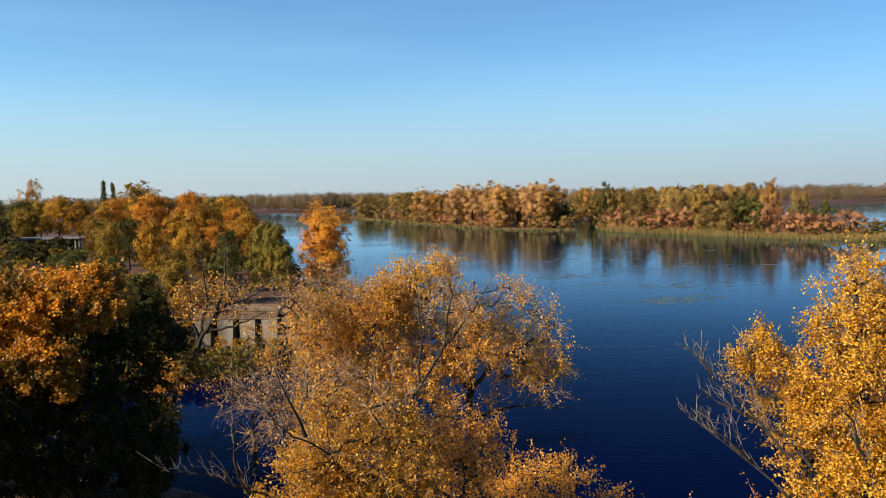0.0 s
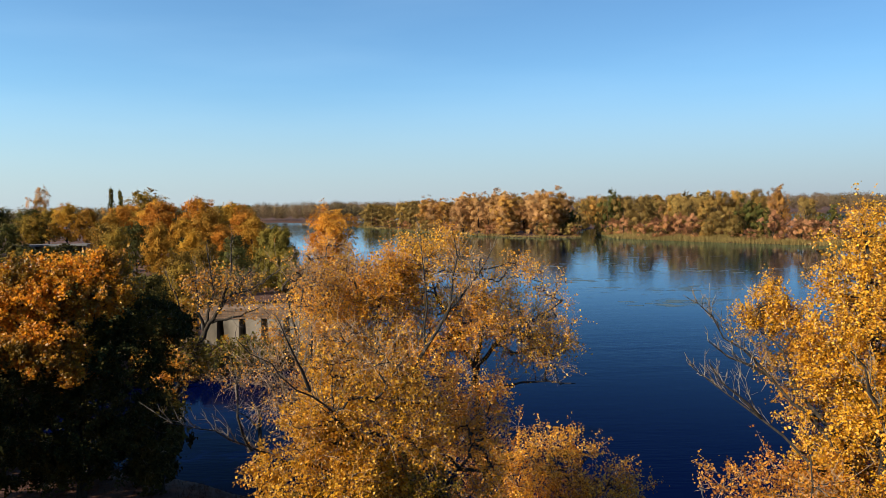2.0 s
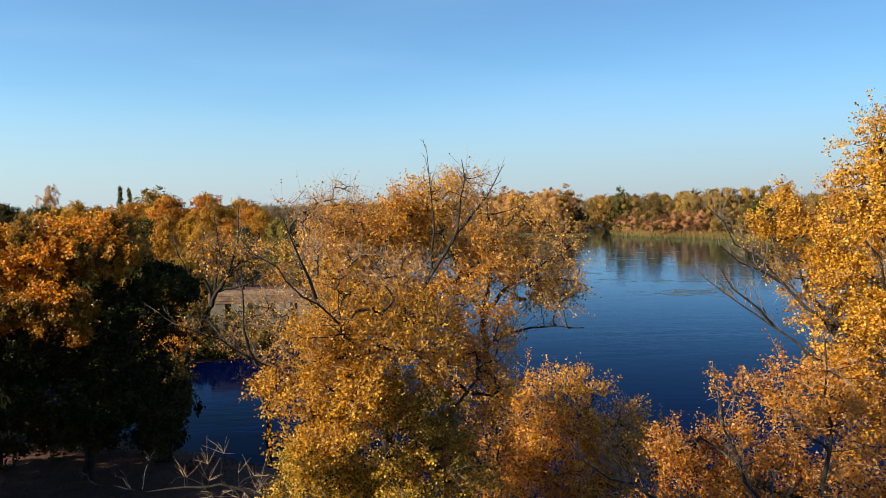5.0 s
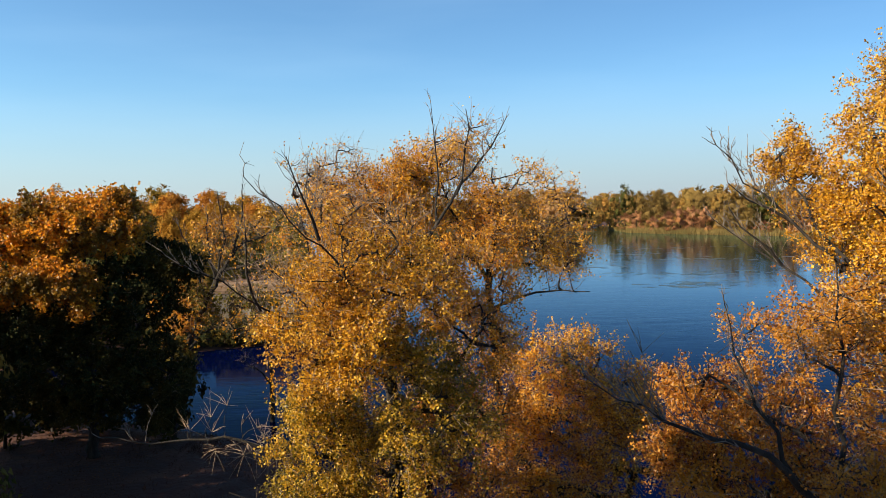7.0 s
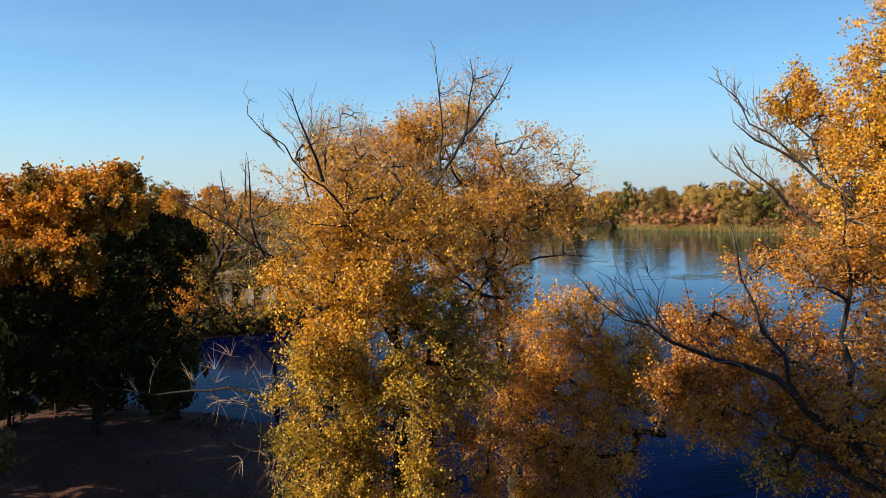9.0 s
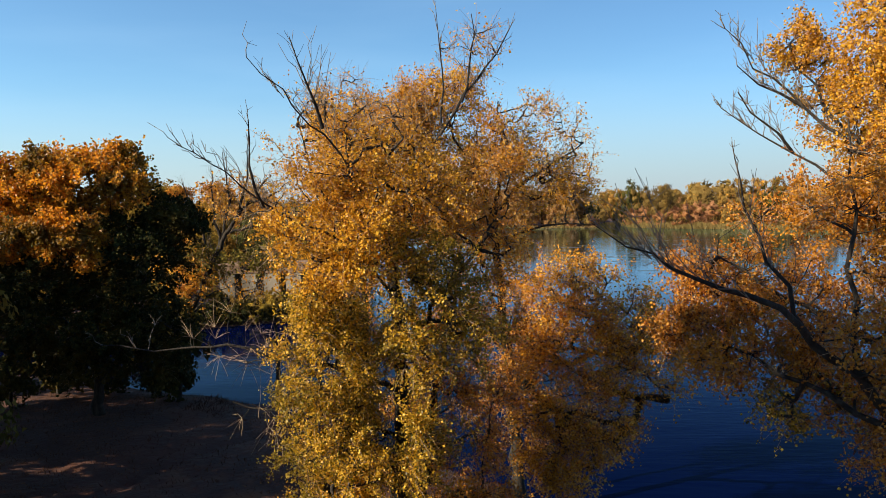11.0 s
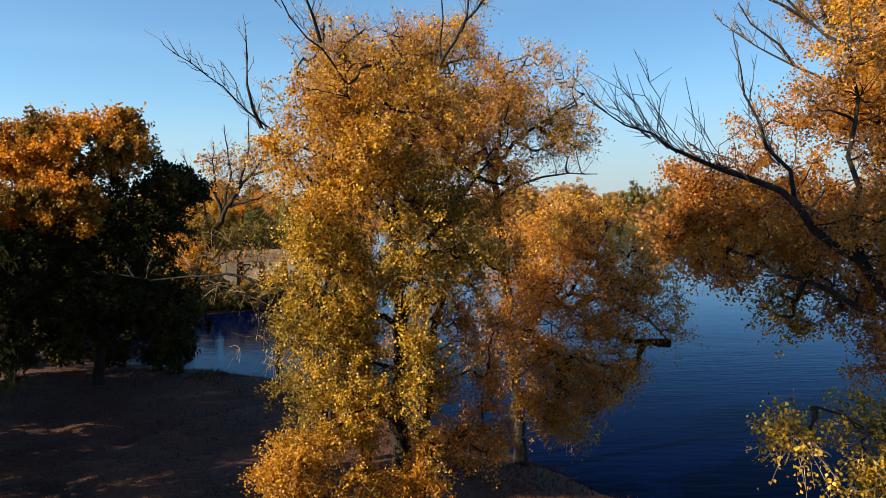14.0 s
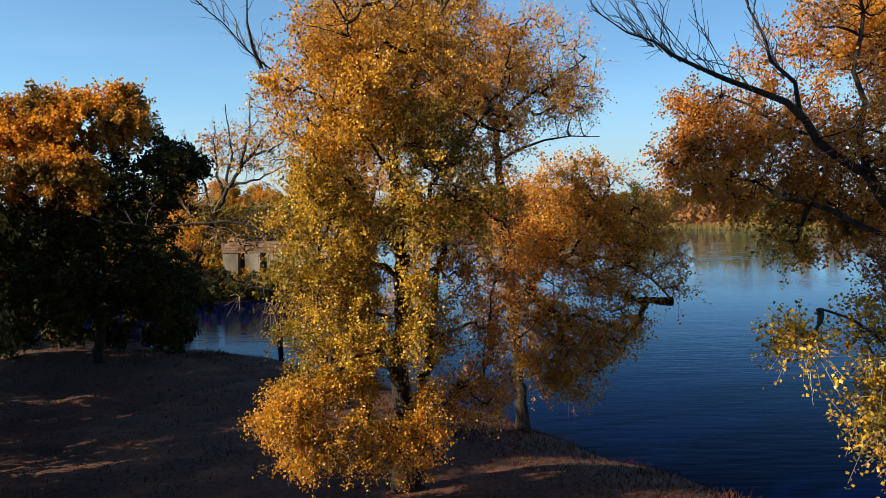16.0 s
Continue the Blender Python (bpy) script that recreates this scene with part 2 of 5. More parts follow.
def water_mat():
    m, n, l, p = material("river_water")
    p.inputs["Base Color"].default_value = (0.0002, 0.0016, 0.0190, 1)
    p.inputs["Roughness"].default_value = 0.5
    p.inputs["Specular IOR Level"].default_value = 0.0
    gloss = n.new("ShaderNodeBsdfGlossy")
    gloss.inputs["Color"].default_value = (0.58, 0.80, 1.0, 1)
    gloss.inputs["Roughness"].default_value = 0.05
    fres = n.new("ShaderNodeFresnel")
    fres.inputs["IOR"].default_value = 1.33
    steep = n.new("ShaderNodeMath")
    steep.operation = "POWER"
    steep.inputs[1].default_value = 2.4
    gain = n.new("ShaderNodeMath")
    gain.operation, gain.use_clamp = "MULTIPLY", True
    gain.inputs[1].default_value = 2.2
    l.new(fres.outputs[0], steep.inputs[0])
    l.new(steep.outputs[0], gain.inputs[0])
    mixed = n.new("ShaderNodeMixShader")
    l.new(gain.outputs[0], mixed.inputs[0])
    l.new(p.outputs[0], mixed.inputs[1])
    l.new(gloss.outputs[0], mixed.inputs[2])
    l.new(mixed.outputs[0], n["Material Output"].inputs[0])
    tc = n.new("ShaderNodeTexCoord")
    hts = []
    for sc, st, rot in ((2.6, (0.22, 1.0, 1), 6), (0.35, (0.3, 1.0, 1), -8)):
        mp = n.new("ShaderNodeMapping")
        mp.inputs["Scale"].default_value = st
        mp.inputs["Rotation"].default_value = (0, 0, radians(rot))
        no = n.new("ShaderNodeTexNoise")
        no.inputs["Scale"].default_value, no.inputs["Detail"].default_value = sc, 3
        l.new(tc.outputs["Object"], mp.inputs[0])
        l.new(mp.outputs[0], no.inputs["Vector"])
        hts.append(no)
    # calm and ruffled stretches
    cal = n.new("ShaderNodeTexNoise")
    cal.inputs["Scale"].default_value, cal.inputs["Detail"].default_value = 0.02, 3
    cmap = n.new("ShaderNodeMapping")
    cmap.inputs["Scale"].default_value = (0.6, 1.6, 1)
    l.new(tc.outputs["Object"], cmap.inputs[0])
    l.new(cmap.outputs[0], cal.inputs["Vector"])
    mr = n.new("ShaderNodeMapRange")
    mr.inputs[1].default_value, mr.inputs[2].default_value = 0.40, 0.62
    mr.inputs[3].default_value, mr.inputs[4].default_value = 0.08, 0.30
    l.new(cal.outputs[0], mr.inputs[0])
    b1, b2 = n.new("ShaderNodeBump"), n.new("ShaderNodeBump")
    b1.inputs["Distance"].default_value, b2.inputs["Distance"].default_value = 0.05, 0.10
    l.new(mr.outputs[0], b1.inputs["Strength"])
    l.new(mr.outputs[0], b2.inputs["Strength"])
    l.new(hts[0].outputs[0], b1.inputs["Height"])
    l.new(hts[1].outputs[0], b2.inputs["Height"])
    l.new(b1.outputs[0], b2.inputs["Normal"])
    l.new(b2.outputs[0], p.inputs["Normal"])
    l.new(b2.outputs[0], gloss.inputs["Normal"])
    l.new(b2.outputs[0], fres.inputs["Normal"])
    return m


# brown and olive dulled in the colour itself, in place of distance haze
HAZE_BROWN = leaf_mat("leaf_haze_brown", [(0.17, 0.12, 0.075), (0.22, 0.15, 0.09), (0.19, 0.125, 0.08)], (0.16, 0.125, 0.075), 0.02, 0.7, 0.45, 0.1, rough=0.85)
HAZE_OLIVE = leaf_mat("leaf_haze_olive", [(0.13, 0.105, 0.055), (0.18, 0.14, 0.065), (0.15, 0.11, 0.055)], (0.2, 0.13, 0.06), 0.03, 0.7, 0.45, 0.1, rough=0.85)
ISLE_TAN = leaf_mat("leaf_isle_tan", [(0.36, 0.20, 0.085), (0.46, 0.26, 0.105), (0.41, 0.225, 0.09)], (0.36, 0.23, 0.08), 0.12, 0.7, 0.35, 0.2, rough=0.85)
ISLE_ORANGE = leaf_mat("leaf_isle_orange", [(0.36, 0.18, 0.045), (0.46, 0.25, 0.06), (0.41, 0.20, 0.05)], (0.36, 0.22, 0.06), 0.15, 0.7, 0.35, 0.2, rough=0.85)
ISLE_GOLD = leaf_mat("leaf_isle_gold", [(0.30, 0.18, 0.045), (0.38, 0.23, 0.055), (0.33, 0.185, 0.045)], (0.22, 0.155, 0.04), 0.15, 0.7, 0.35, 0.2, rough=0.85)
ISLE_OLIVE = leaf_mat("leaf_isle_olive", [(0.20, 0.135, 0.042), (0.28, 0.185, 0.055), (0.23, 0.15, 0.045)], (0.26, 0.165, 0.045), 0.15, 0.7, 0.35, 0.2, rough=0.85)
ISLE_RED = leaf_mat("leaf_isle_red", [(0.29, 0.14, 0.07), (0.37, 0.175, 0.085), (0.25, 0.12, 0.06)], (0.40, 0.18, 0.055), 0.2, 0.7, 0.35, 0.25, rough=0.85)
FAR_WILLOW = leaf_mat("leaf_far_willow", [(0.11, 0.09, 0.016), (0.16, 0.125, 0.022), (0.12, 0.095, 0.017)], (0.30, 0.19, 0.025), 0.16, 0.7, 0.2, 0.3, rough=0.85)
WATER = water_mat()


# ---- mesh helpers ----
def mesh_from(name, verts, quads, mat, smooth=False):
    me = bpy.data.meshes.new(name)
    verts = np.asarray(verts, dtype=np.float32)
    quads = np.asarray(quads, dtype=np.int32)
    k = quads.shape[1]
    me.vertices.add(len(verts))
    me.vertices.foreach_set("co", verts.ravel())
    me.loops.add(quads.size)
    me.loops.foreach_set("vertex_index", quads.ravel())
    me.polygons.add(len(quads))
    me.polygons.foreach_set("loop_start", np.arange(0, quads.size, k, dtype=np.int32))
    me.polygons.foreach_set("use_smooth", np.full(len(quads), smooth))
    me.update(calc_edges=True)
    me.materials.append(mat)
    return me


def piece(name, me, parent, label=""):
    ob = new(name, me)
    ob.parent = parent
    if label:
        tagged(ob, label)
    return ob


def part(name, bm, mat, parent, label=""):
    me = bpy.data.meshes.new(name)
    bm.to_mesh(me)
    bm.free()
    me.materials.append(mat)
    return piece(name, me, parent, label)


def box(bm, x0, y0, z0, x1, y1, z1, bevel=0.0):
    r = bmesh.ops.create_cube(bm, size=1.0, matrix=Matrix.Translation(((x0 + x1) / 2, (y0 + y1) / 2, (z0 + z1) / 2)) @ Matrix.Diagonal((x1 - x0, y1 - y0, z1 - z0, 1)))
    if bevel:
        edges = list({e for v in r["verts"] for e in v.link_edges})
        bmesh.ops.bevel(bm, geom=edges, offset=bevel, segments=1, affect="EDGES")
    return bm


def unit(v):
    return v / np.maximum(np.linalg.norm(v, axis=-1, keepdims=True), 1e-9)


def tubes(P, R, sides):
    """Tapered tubes along n lines of m points each."""
    n, m = P.shape[:2]
    T = np.empty_like(P)
    T[:, 1:-1], T[:, 0], T[:, -1] = P[:, 2:] - P[:, :-2], P[:, 1] - P[:, 0], P[:, -1] - P[:, -2]
    T = unit(T)
    ref = np.where(np.abs(T[..., 2:3]) > 0.9, np.array([1.0, 0, 0]), np.array([0, 0, 1.0]))
    U = unit(np.cross(T, ref))
    W = np.cross(T, U)
    a = np.arange(sides) * 2 * np.pi / sides
    V = P[:, :, None] + R[:, :, None, None] * (np.cos(a)[:, None] * U[:, :, None] + np.sin(a)[:, None] * W[:, :, None])
    idx = np.arange(n * m * sides).reshape(n, m, sides)
    q = np.stack([idx[:, :-1], np.roll(idx, -1, 2)[:, :-1], np.roll(idx, -1, 2)[:, 1:], idx[:, 1:]], -1)
    return V.reshape(-1, 3), q.reshape(-1, 4)


def joined(bits):
    vs, qs, k = [], [], 0
    for v, q in bits:
        vs.append(v)
        qs.append(q + k)
        k += len(v)
    return np.concatenate(vs), np.concatenate(qs)


def sprays(C, D, S, rng, width=0.9, face=None, folded=False):
    """Leaf blades, or three-cornered or sprays of foliage at C that point along D."""
    n = len(C)
    N = unit(rng.normal(size=(n, 3)) if face is None else face)
    D = unit(D - N * (D * N).sum(1, keepdims=True))
    W = np.cross(D, N)
    s = S[:, None]
    if folded:
        # a leaf blade, broad below the middle and folded along its rib
        up = N * s * rng.uniform(0.05, 0.28, (n, 1))
        V = np.stack([C, C + D * s * 0.42 + W * s * width / 2 + up, C + D * s, C + D * s * 0.42 - W * s * width / 2 + up], 1)
        return V.reshape(-1, 3), np.arange(4 * n).reshape(n, 4)
    V = np.stack([C - W * s * width / 2, C + W * s * width / 2, C + D * s], 1)
    return V.reshape(-1, 3), np.arange(3 * n).reshape(n, 3)


def upshoots(line, count, length, rng, r=0.0105):
    """Bare upright sprouts along a limb, each with a side twig or two."""
    p, t = resample(line, 0.15)
    count, length = max(4, int(count * 0.62)), length * 1.35
    k = rng.integers(int(len(p) * 0.18), len(p), count)
    along = unit(np.gradient(p, axis=0))[k]
    d = unit(along * 0.8 + np.array([0, 0, 0.55]) + rng.normal(size=(count, 3)) * (0.42, 0.42, 0.32))
    ln = length * rng.uniform(0.35, 1.25, (count, 1, 1)) * (1.15 - 0.75 * t[k])[:, None, None]
    f = np.linspace(0, 1, 5)[None, :, None]
    c = p[k][:, None] + d[:, None] * ln * f + np.array([0, 0, 1.0]) * f ** 2 * ln * 0.18 + rng.normal(size=(count, 5, 3)) * 0.09 * ln * f
    bits = [tubes(c, np.full((count, 1), r) * np.linspace(1, 0.4, 5), 4)]
    s = rng.integers(0, count, count * 3)
    j = rng.integers(1, 4, count * 3)
    d2 = unit(d[s] * 0.7 + rng.normal(size=(count * 3, 3)) * 0.5 + np.array([0, 0, 0.2]))
    l2 = ln[s] * rng.uniform(0.2, 0.45, (count * 3, 1, 1))
    f = np.linspace(0, 1, 3)[None, :, None]
    c2 = c[s, j][:, None] + d2[:, None] * l2 * f + rng.normal(size=(count * 3, 3, 3)) * 0.05 * l2 * f
    bits.append(tubes(c2, np.full((count * 3, 1), r * 0.6) * np.linspace(1, 0.45, 3), 3))
    return bits


class Lumps:
    """A smooth random field, for gaps and uneven outlines."""
    def __init__(self, rng, size):
        self.k = rng.normal(size=(9, 3)) / size * 2.2
        self.p = rng.uniform(0, 6.28, 9)

    def __call__(self, X):
        return np.sin(X @ self.k.T + self.p).sum(-1) / 3.0


def resample(pts, step):
    pts = np.asarray(pts, float)
    d = np.r_[0, np.cumsum(np.linalg.norm(np.diff(pts, axis=0), axis=1))]
    n = max(3, int(d[-1] / step) + 1)
    # a smooth line through the points
    t = np.linspace(0, d[-1], n)
    out = np.stack([np.interp(t, d, pts[:, i]) for i in range(3)], 1)
    for _ in range(2):
        out[1:-1] = 0.5 * out[1:-1] + 0.25 * (out[:-2] + out[2:])
    return out, t / d[-1]


def grow(root, rng, stems, lobes, leaf, twig_len=0.6, twigs=5, stem_sides=9, step=0.45, crown_label="", bark=None, one_crown=None, tip_r=0.010, droop=0.25, wobble=0.05, stem_names=None, leaf_width=0.86, fine=True, facing=0.25, clear=None, spread=0.06, shoots=(), bare=0.12):
    """Builds a tree under root, from its stems (points, first and last radius) and lobes of foliage:
    centre, radii, number of clusters, leaves a cluster, material, gap (-1.5 full to 1 sparse), label."""
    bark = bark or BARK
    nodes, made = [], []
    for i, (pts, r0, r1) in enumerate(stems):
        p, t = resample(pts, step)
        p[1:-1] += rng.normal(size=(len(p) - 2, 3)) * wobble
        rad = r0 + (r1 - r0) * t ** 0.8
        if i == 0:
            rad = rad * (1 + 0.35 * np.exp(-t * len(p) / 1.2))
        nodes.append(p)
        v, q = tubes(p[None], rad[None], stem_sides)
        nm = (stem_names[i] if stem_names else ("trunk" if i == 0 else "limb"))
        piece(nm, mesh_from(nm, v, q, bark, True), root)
    nodes = np.concatenate(nodes)
    n_stem = len(nodes)
    pts, lob = [], []
    for li, lb in enumerate(lobes):
        c, r, n = np.array(lb[0], float), np.array(lb[1], float), lb[2]
        if fine and lb[3]:
            r = np.maximum(r - 0.35 * twig_len, 0.6 * r)
        field = Lumps(rng, float(r.mean()) * 0.55 + 0.4)
        got = np.zeros((0, 3))
        for _ in range(60):
            if len(got) >= n:
                break
            u = unit(rng.normal(size=(n * 3, 3))) * (rng.uniform(0.12, 1, (n * 3, 1)) ** 0.5)
            u *= 1 + 0.12 * field(c + u * r + 50)[:, None]
            x = c + u * r
            x = x[field(x) + rng.normal(size=len(x)) * 0.25 > lb[5]]
            if clear:
                x = x[~clear(x)]
            got = np.concatenate([got, x])[:n]
        pts.append(got)
        lob.append(np.full(len(got), li))
    pts, lob = np.concatenate(pts), np.concatenate(lob)
    near = np.array([np.min(((nodes - p) ** 2).sum(1)) for p in pts])
    order = np.argsort(near)
    cap = n_stem + 5 * len(pts)
    buf = np.zeros((cap, 3))
    buf[:n_stem] = nodes
    owner = np.full(cap, -1)
    used = n_stem
    paths, parent = [], []
    frac = np.linspace(0, 1, 5)[:, None]
    for bi, i in enumerate(order):
        p = pts[i]
        d = p - buf[:used]
        cost = np.linalg.norm(d, axis=1) + np.maximum(0, -d[:, 2]) * 0.8 + 0.35 * (owner[:used] >= 0)
        j = int(np.argmin(cost))
        a = buf[j]
        ln = np.linalg.norm(p - a)
        line = a + (p - a) * frac
        bend = rng.normal(size=3) * 0.10 * ln
        bend[2] -= abs(rng.normal()) * 0.08 * ln
        line += bend * np.sin(frac * np.pi) + np.r_[np.zeros((1, 3)), rng.normal(size=(3, 3)) * 0.03 * ln, np.zeros((1, 3))]
        buf[used:used + 4] = line[1:]
        owner[used:used + 4] = bi
        used += 4
        paths.append(line)
        parent.append(owner[j])
    desc = np.ones(len(paths))
    for b in range(len(paths) - 1, -1, -1):
        if parent[b] >= 0:
            desc[parent[b]] += desc[b]
    P = np.array(paths)
    r0 = tip_r * np.sqrt(desc) * 1.15 + 0.002
    R = r0[:, None] * (1 - np.linspace(0, 1, 5) * 0.55)
    big = desc > 6
    if not fine:
        big, small = desc > 12, (desc > 2) & (desc <= 12)
        bits = [tubes(P[s][:, ::2], R[s][:, ::2], k) for s, k in ((big, 4), (small, 3)) if s.any()]
    else:
        bits = [tubes(P[s], R[s], k) for s, k in ((big, 6), (~big, 3)) if s.any()]
    tagged(piece("branchwork", mesh_from("branchwork", *joined(bits), bark, True), root), kind="stuff")
    # twigs and leaves, lobe by lobe
    crown_bits, twig_bits, leafage = [], [], {}
    tips = P[:, -1]
    back = unit(P[:, -1] - P[:, -3])
    lob = lob[order]
    for li, lb in enumerate(lobes):
        s = np.flatnonzero(lob == li)
        n, per = len(s), lb[3]
        k = twigs
        base = np.repeat(tips[s], k, 0)
        d = unit(np.repeat(back[s], k, 0) * 0.7 + unit(tips[s] - np.array(lb[0]))[:, None].repeat(k, 1).reshape(-1, 3) * 0.4 + rng.normal(size=(n * k, 3)) * 0.75 + np.array([0, 0, 0.15]))
        ln = twig_len * rng.uniform(0.45, 1.25, (n * k, 1))
        f = np.linspace(0, 1, 3)[None, :, None]
        tw = base[:, None] + d[:, None] * ln[:, None] * f + np.array([0, 0, -1.0]) * (f ** 2) * ln[:, None] * droop * rng.uniform(-0.6, 1.4, (n * k, 1, 1)) + rng.normal(size=(n * k, 3, 3)) * 0.04 * ln[:, None] * f
        if fine:
            twig_bits.append(tubes(tw, np.full((n * k, 1), tip_r * 0.6) * np.linspace(1, 0.4, 3), 3))
        if per:
            m = n * per
            w = rng.integers(0, n * k, m)
            # some twigs stay bare
            keep = rng.uniform(size=n * k) > bare
            w = w[keep[w]]
            m = len(w)
            t = rng.uniform(0.1, 1.05, m) ** 0.8 * 2
            i0 = np.minimum(t.astype(int), 1)
            fr = (t - i0)[:, None]
            pos = tw[w, i0] * (1 - fr) + tw[w, i0 + 1] * fr + rng.normal(size=(m, 3)) * spread
            dr = rng.normal(size=(m, 3)) + d[w] * 0.4 + np.array([0, 0, -0.45])
            out = unit(pos - np.array(lb[0])) * facing + unit(tips[s][w // k] - np.array(lb[0])) * facing * 0.5 + rng.normal(size=(m, 3)) * 0.6
            v, q = sprays(pos, dr, leaf * rng.uniform(0.65, 1.3, m), rng, leaf_width, out, fine)
            if one_crown:
                crown_bits.append((v, q))
            else:
                leafage.setdefault((lb[6], lb[4].name), []).append((v, q))
    for (label, mat), bits in leafage.items():
        tagged(piece("foliage", mesh_from("foliage", *joined(bits), bpy.data.materials[mat]), root, label), kind="stuff")
    if shoots:
        bits = [b for line, count, length in shoots for b in upshoots(line, count, length, rng)]
        tagged(piece("shootwork", mesh_from("shootwork", *joined(bits), SHOOT), root, "bare dark brown shoots"), kind="stuff")
    if fine:
        tagged(piece("twigwork", mesh_from("twigwork", *joined(twig_bits), TWIG), root), kind="stuff")
    if one_crown:
        tagged(piece("crown", mesh_from("crown", *joined(crown_bits), one_crown), root, crown_label), kind="stuff")
    return root


def planted(name, x, y, z, label, category="tree", group=""):
    root = new(name)
    root.location = (x, y, z)
    return tagged(root, label, category, group)


# ---- ground and river ----
NEAR_BANK = [(-400, 57), (-60, 56), (-33, 55.5), (-25, 52), (-19.5, 49.5), (-15, 46.8), (-11.5, 45), (-6, 39), (-1.5, 34.5), (0.8, 32.3), (3.4, 29.0), (5.0, 26.5), (6.4, 24.0), (8.0, 21.4), (11.5, 17.0), (18, 11), (30, 4), (60, -20), (120, -80), (120, -200), (-400, -200)]
LEFT_BANK = [(-400, 68), (-60, 67), (-38, 69), (-30, 76), (-22, 79), (-16, 83), (-14, 92), (-14, 106), (-18, 128), (-19, 152), (-30, 162), (-38, 200), (-80, 350), (-120, 540), (-200, 820), (-255, 1040), (-3600, 1040), (-3600, 68)]
ISLAND_WEST = [(-80, 660), (-45, 575), (-12, 495), (10, 440), (35, 397), (55, 383), (65, 383), (67.5, 398), (70, 440), (100, 520), (300, 700), (250, 760), (0, 720), (-50, 715)]
ISLAND_EAST = [(80.5, 367), (95, 339), (117, 305), (151, 265), (160, 261), (168, 272), (178, 320), (188, 380), (196, 450), (200, 520), (160, 560), (120, 520), (84, 430)]
FAR_SHORE = [(-3600, 1040), (-262, 1000), (-141, 858), (-122, 890), (-150, 1110), (-60, 1120), (120, 990), (300, 930), (480, 896), (640, 1000), (1200, 1300), (3600, 1900), (3600, 4600), (-3600, 4600)]
LANDS = [(NEAR_BANK, 0.95, 0.16), (LEFT_BANK, 1.4, 0.10), (ISLAND_WEST, 0.8, 0.1), (ISLAND_EAST, 0.6, 0.1), (FAR_SHORE, 1.2, 0.1)]


def shore_distance(X, Y, poly):
    """Distance from the outline, positive inside."""
    P = np.array(poly, float)
    Q = np.roll(P, -1, 0)
    best = np.full(X.shape, 1e9)
    inside = np.zeros(X.shape, bool)
    for (ax, ay), (bx, by) in zip(P, Q):
        dx, dy = bx - ax, by - ay
        t = np.clip(((X - ax) * dx + (Y - ay) * dy) / (dx * dx + dy * dy), 0, 1)
        best = np.minimum(best, np.hypot(X - ax - t * dx, Y - ay - t * dy))
        cross = ((ay > Y) != (by > Y))
        with np.errstate(divide="ignore", invalid="ignore"):
            xi = ax + (Y - ay) * dx / (dy if dy else 1e-9)
        inside ^= cross & (X < xi)
    return np.where(inside, best, -best)


BUMPS = Lumps(np.random.default_rng(3), 5.0)
BUMPS_FINE = Lumps(np.random.default_rng(4), 1.3)


def height(X, Y):
    X, Y = np.asarray(X, float), np.asarray(Y, float)
    pts = np.stack([X, Y, np.zeros_like(X)], -1)
    wig = BUMPS(pts) * 0.35
    z = np.full(X.shape, -1.6)
    for poly, top, slope in LANDS:
        d = shore_distance(X, Y, poly) + wig
        z = np.maximum(z, np.where(d > 0, top * (1 - np.exp(-d * slope * 2.2)), np.maximum(d * 0.45, -1.6)))
    for (ax, ay), (bx, by) in (((-22, 22), (-7, 41)), ((-24, 38), (-4, 25)), ((-16, 20), (-14, 42))):
        u = np.array([bx - ax, by - ay]) / math.hypot(bx - ax, by - ay)
        along = (X - ax) * u[0] + (Y - ay) * u[1]
        across = (Y - ay) * u[0] - (X - ax) * u[1] + 0.9 * np.sin(along * 0.25)
        inside = (along > 0) & (along < math.hypot(bx - ax, by - ay))
        for off in (-0.75, 0.75):
            z = z - np.where(inside, 0.15 * np.exp(-((across - off) / 0.28) ** 2), 0)
    land = np.clip(z * 2, 0, 1)
    return z + land * (0.05 * BUMPS(pts) + 0.018 * BUMPS_FINE(pts))


def steps(lo, fine_lo, fine_hi, hi, fine, rate):
    a = list(np.arange(fine_lo, fine_hi, fine))
    s, v, up = fine, fine_hi, []
    while v < hi:
        up.append(v)
        s *= rate
        v += s
    s, v, dn = fine, fine_lo, []
    while v > lo:
        s *= rate
        v -= s
        dn.append(v)
    return np.array(dn[::-1] + a + up)


gx, gy = steps(-3500, -32, 12, 3500, 0.6, 1.05), steps(-120, 15, 54, 4500, 0.6, 1.05)
GX, GY = np.meshgrid(gx, gy, indexing="ij")
GZ = height(GX, GY)
gi = np.arange(GX.size).reshape(GX.shape)
ground_q = np.stack([gi[:-1, :-1], gi[1:, :-1], gi[1:, 1:], gi[:-1, 1:]], -1).reshape(-1, 4)
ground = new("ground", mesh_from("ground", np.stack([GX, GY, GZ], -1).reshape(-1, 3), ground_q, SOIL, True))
tagged(ground, "brown earth river banks with leaf litter and ruts", "ground", kind="structure")
water = new("water", mesh_from("water", [(-3500, -120, 0), (3500, -120, 0), (3500, 4500, 0), (-3500, 4500, 0)], [(0, 1, 2, 3)], WATER))
tagged(water, "calm dark blue river with faint ripples", "water", kind="structure")


def ground_z(x, y):
    return float(height(np.array([x]), np.array([y]))[0])


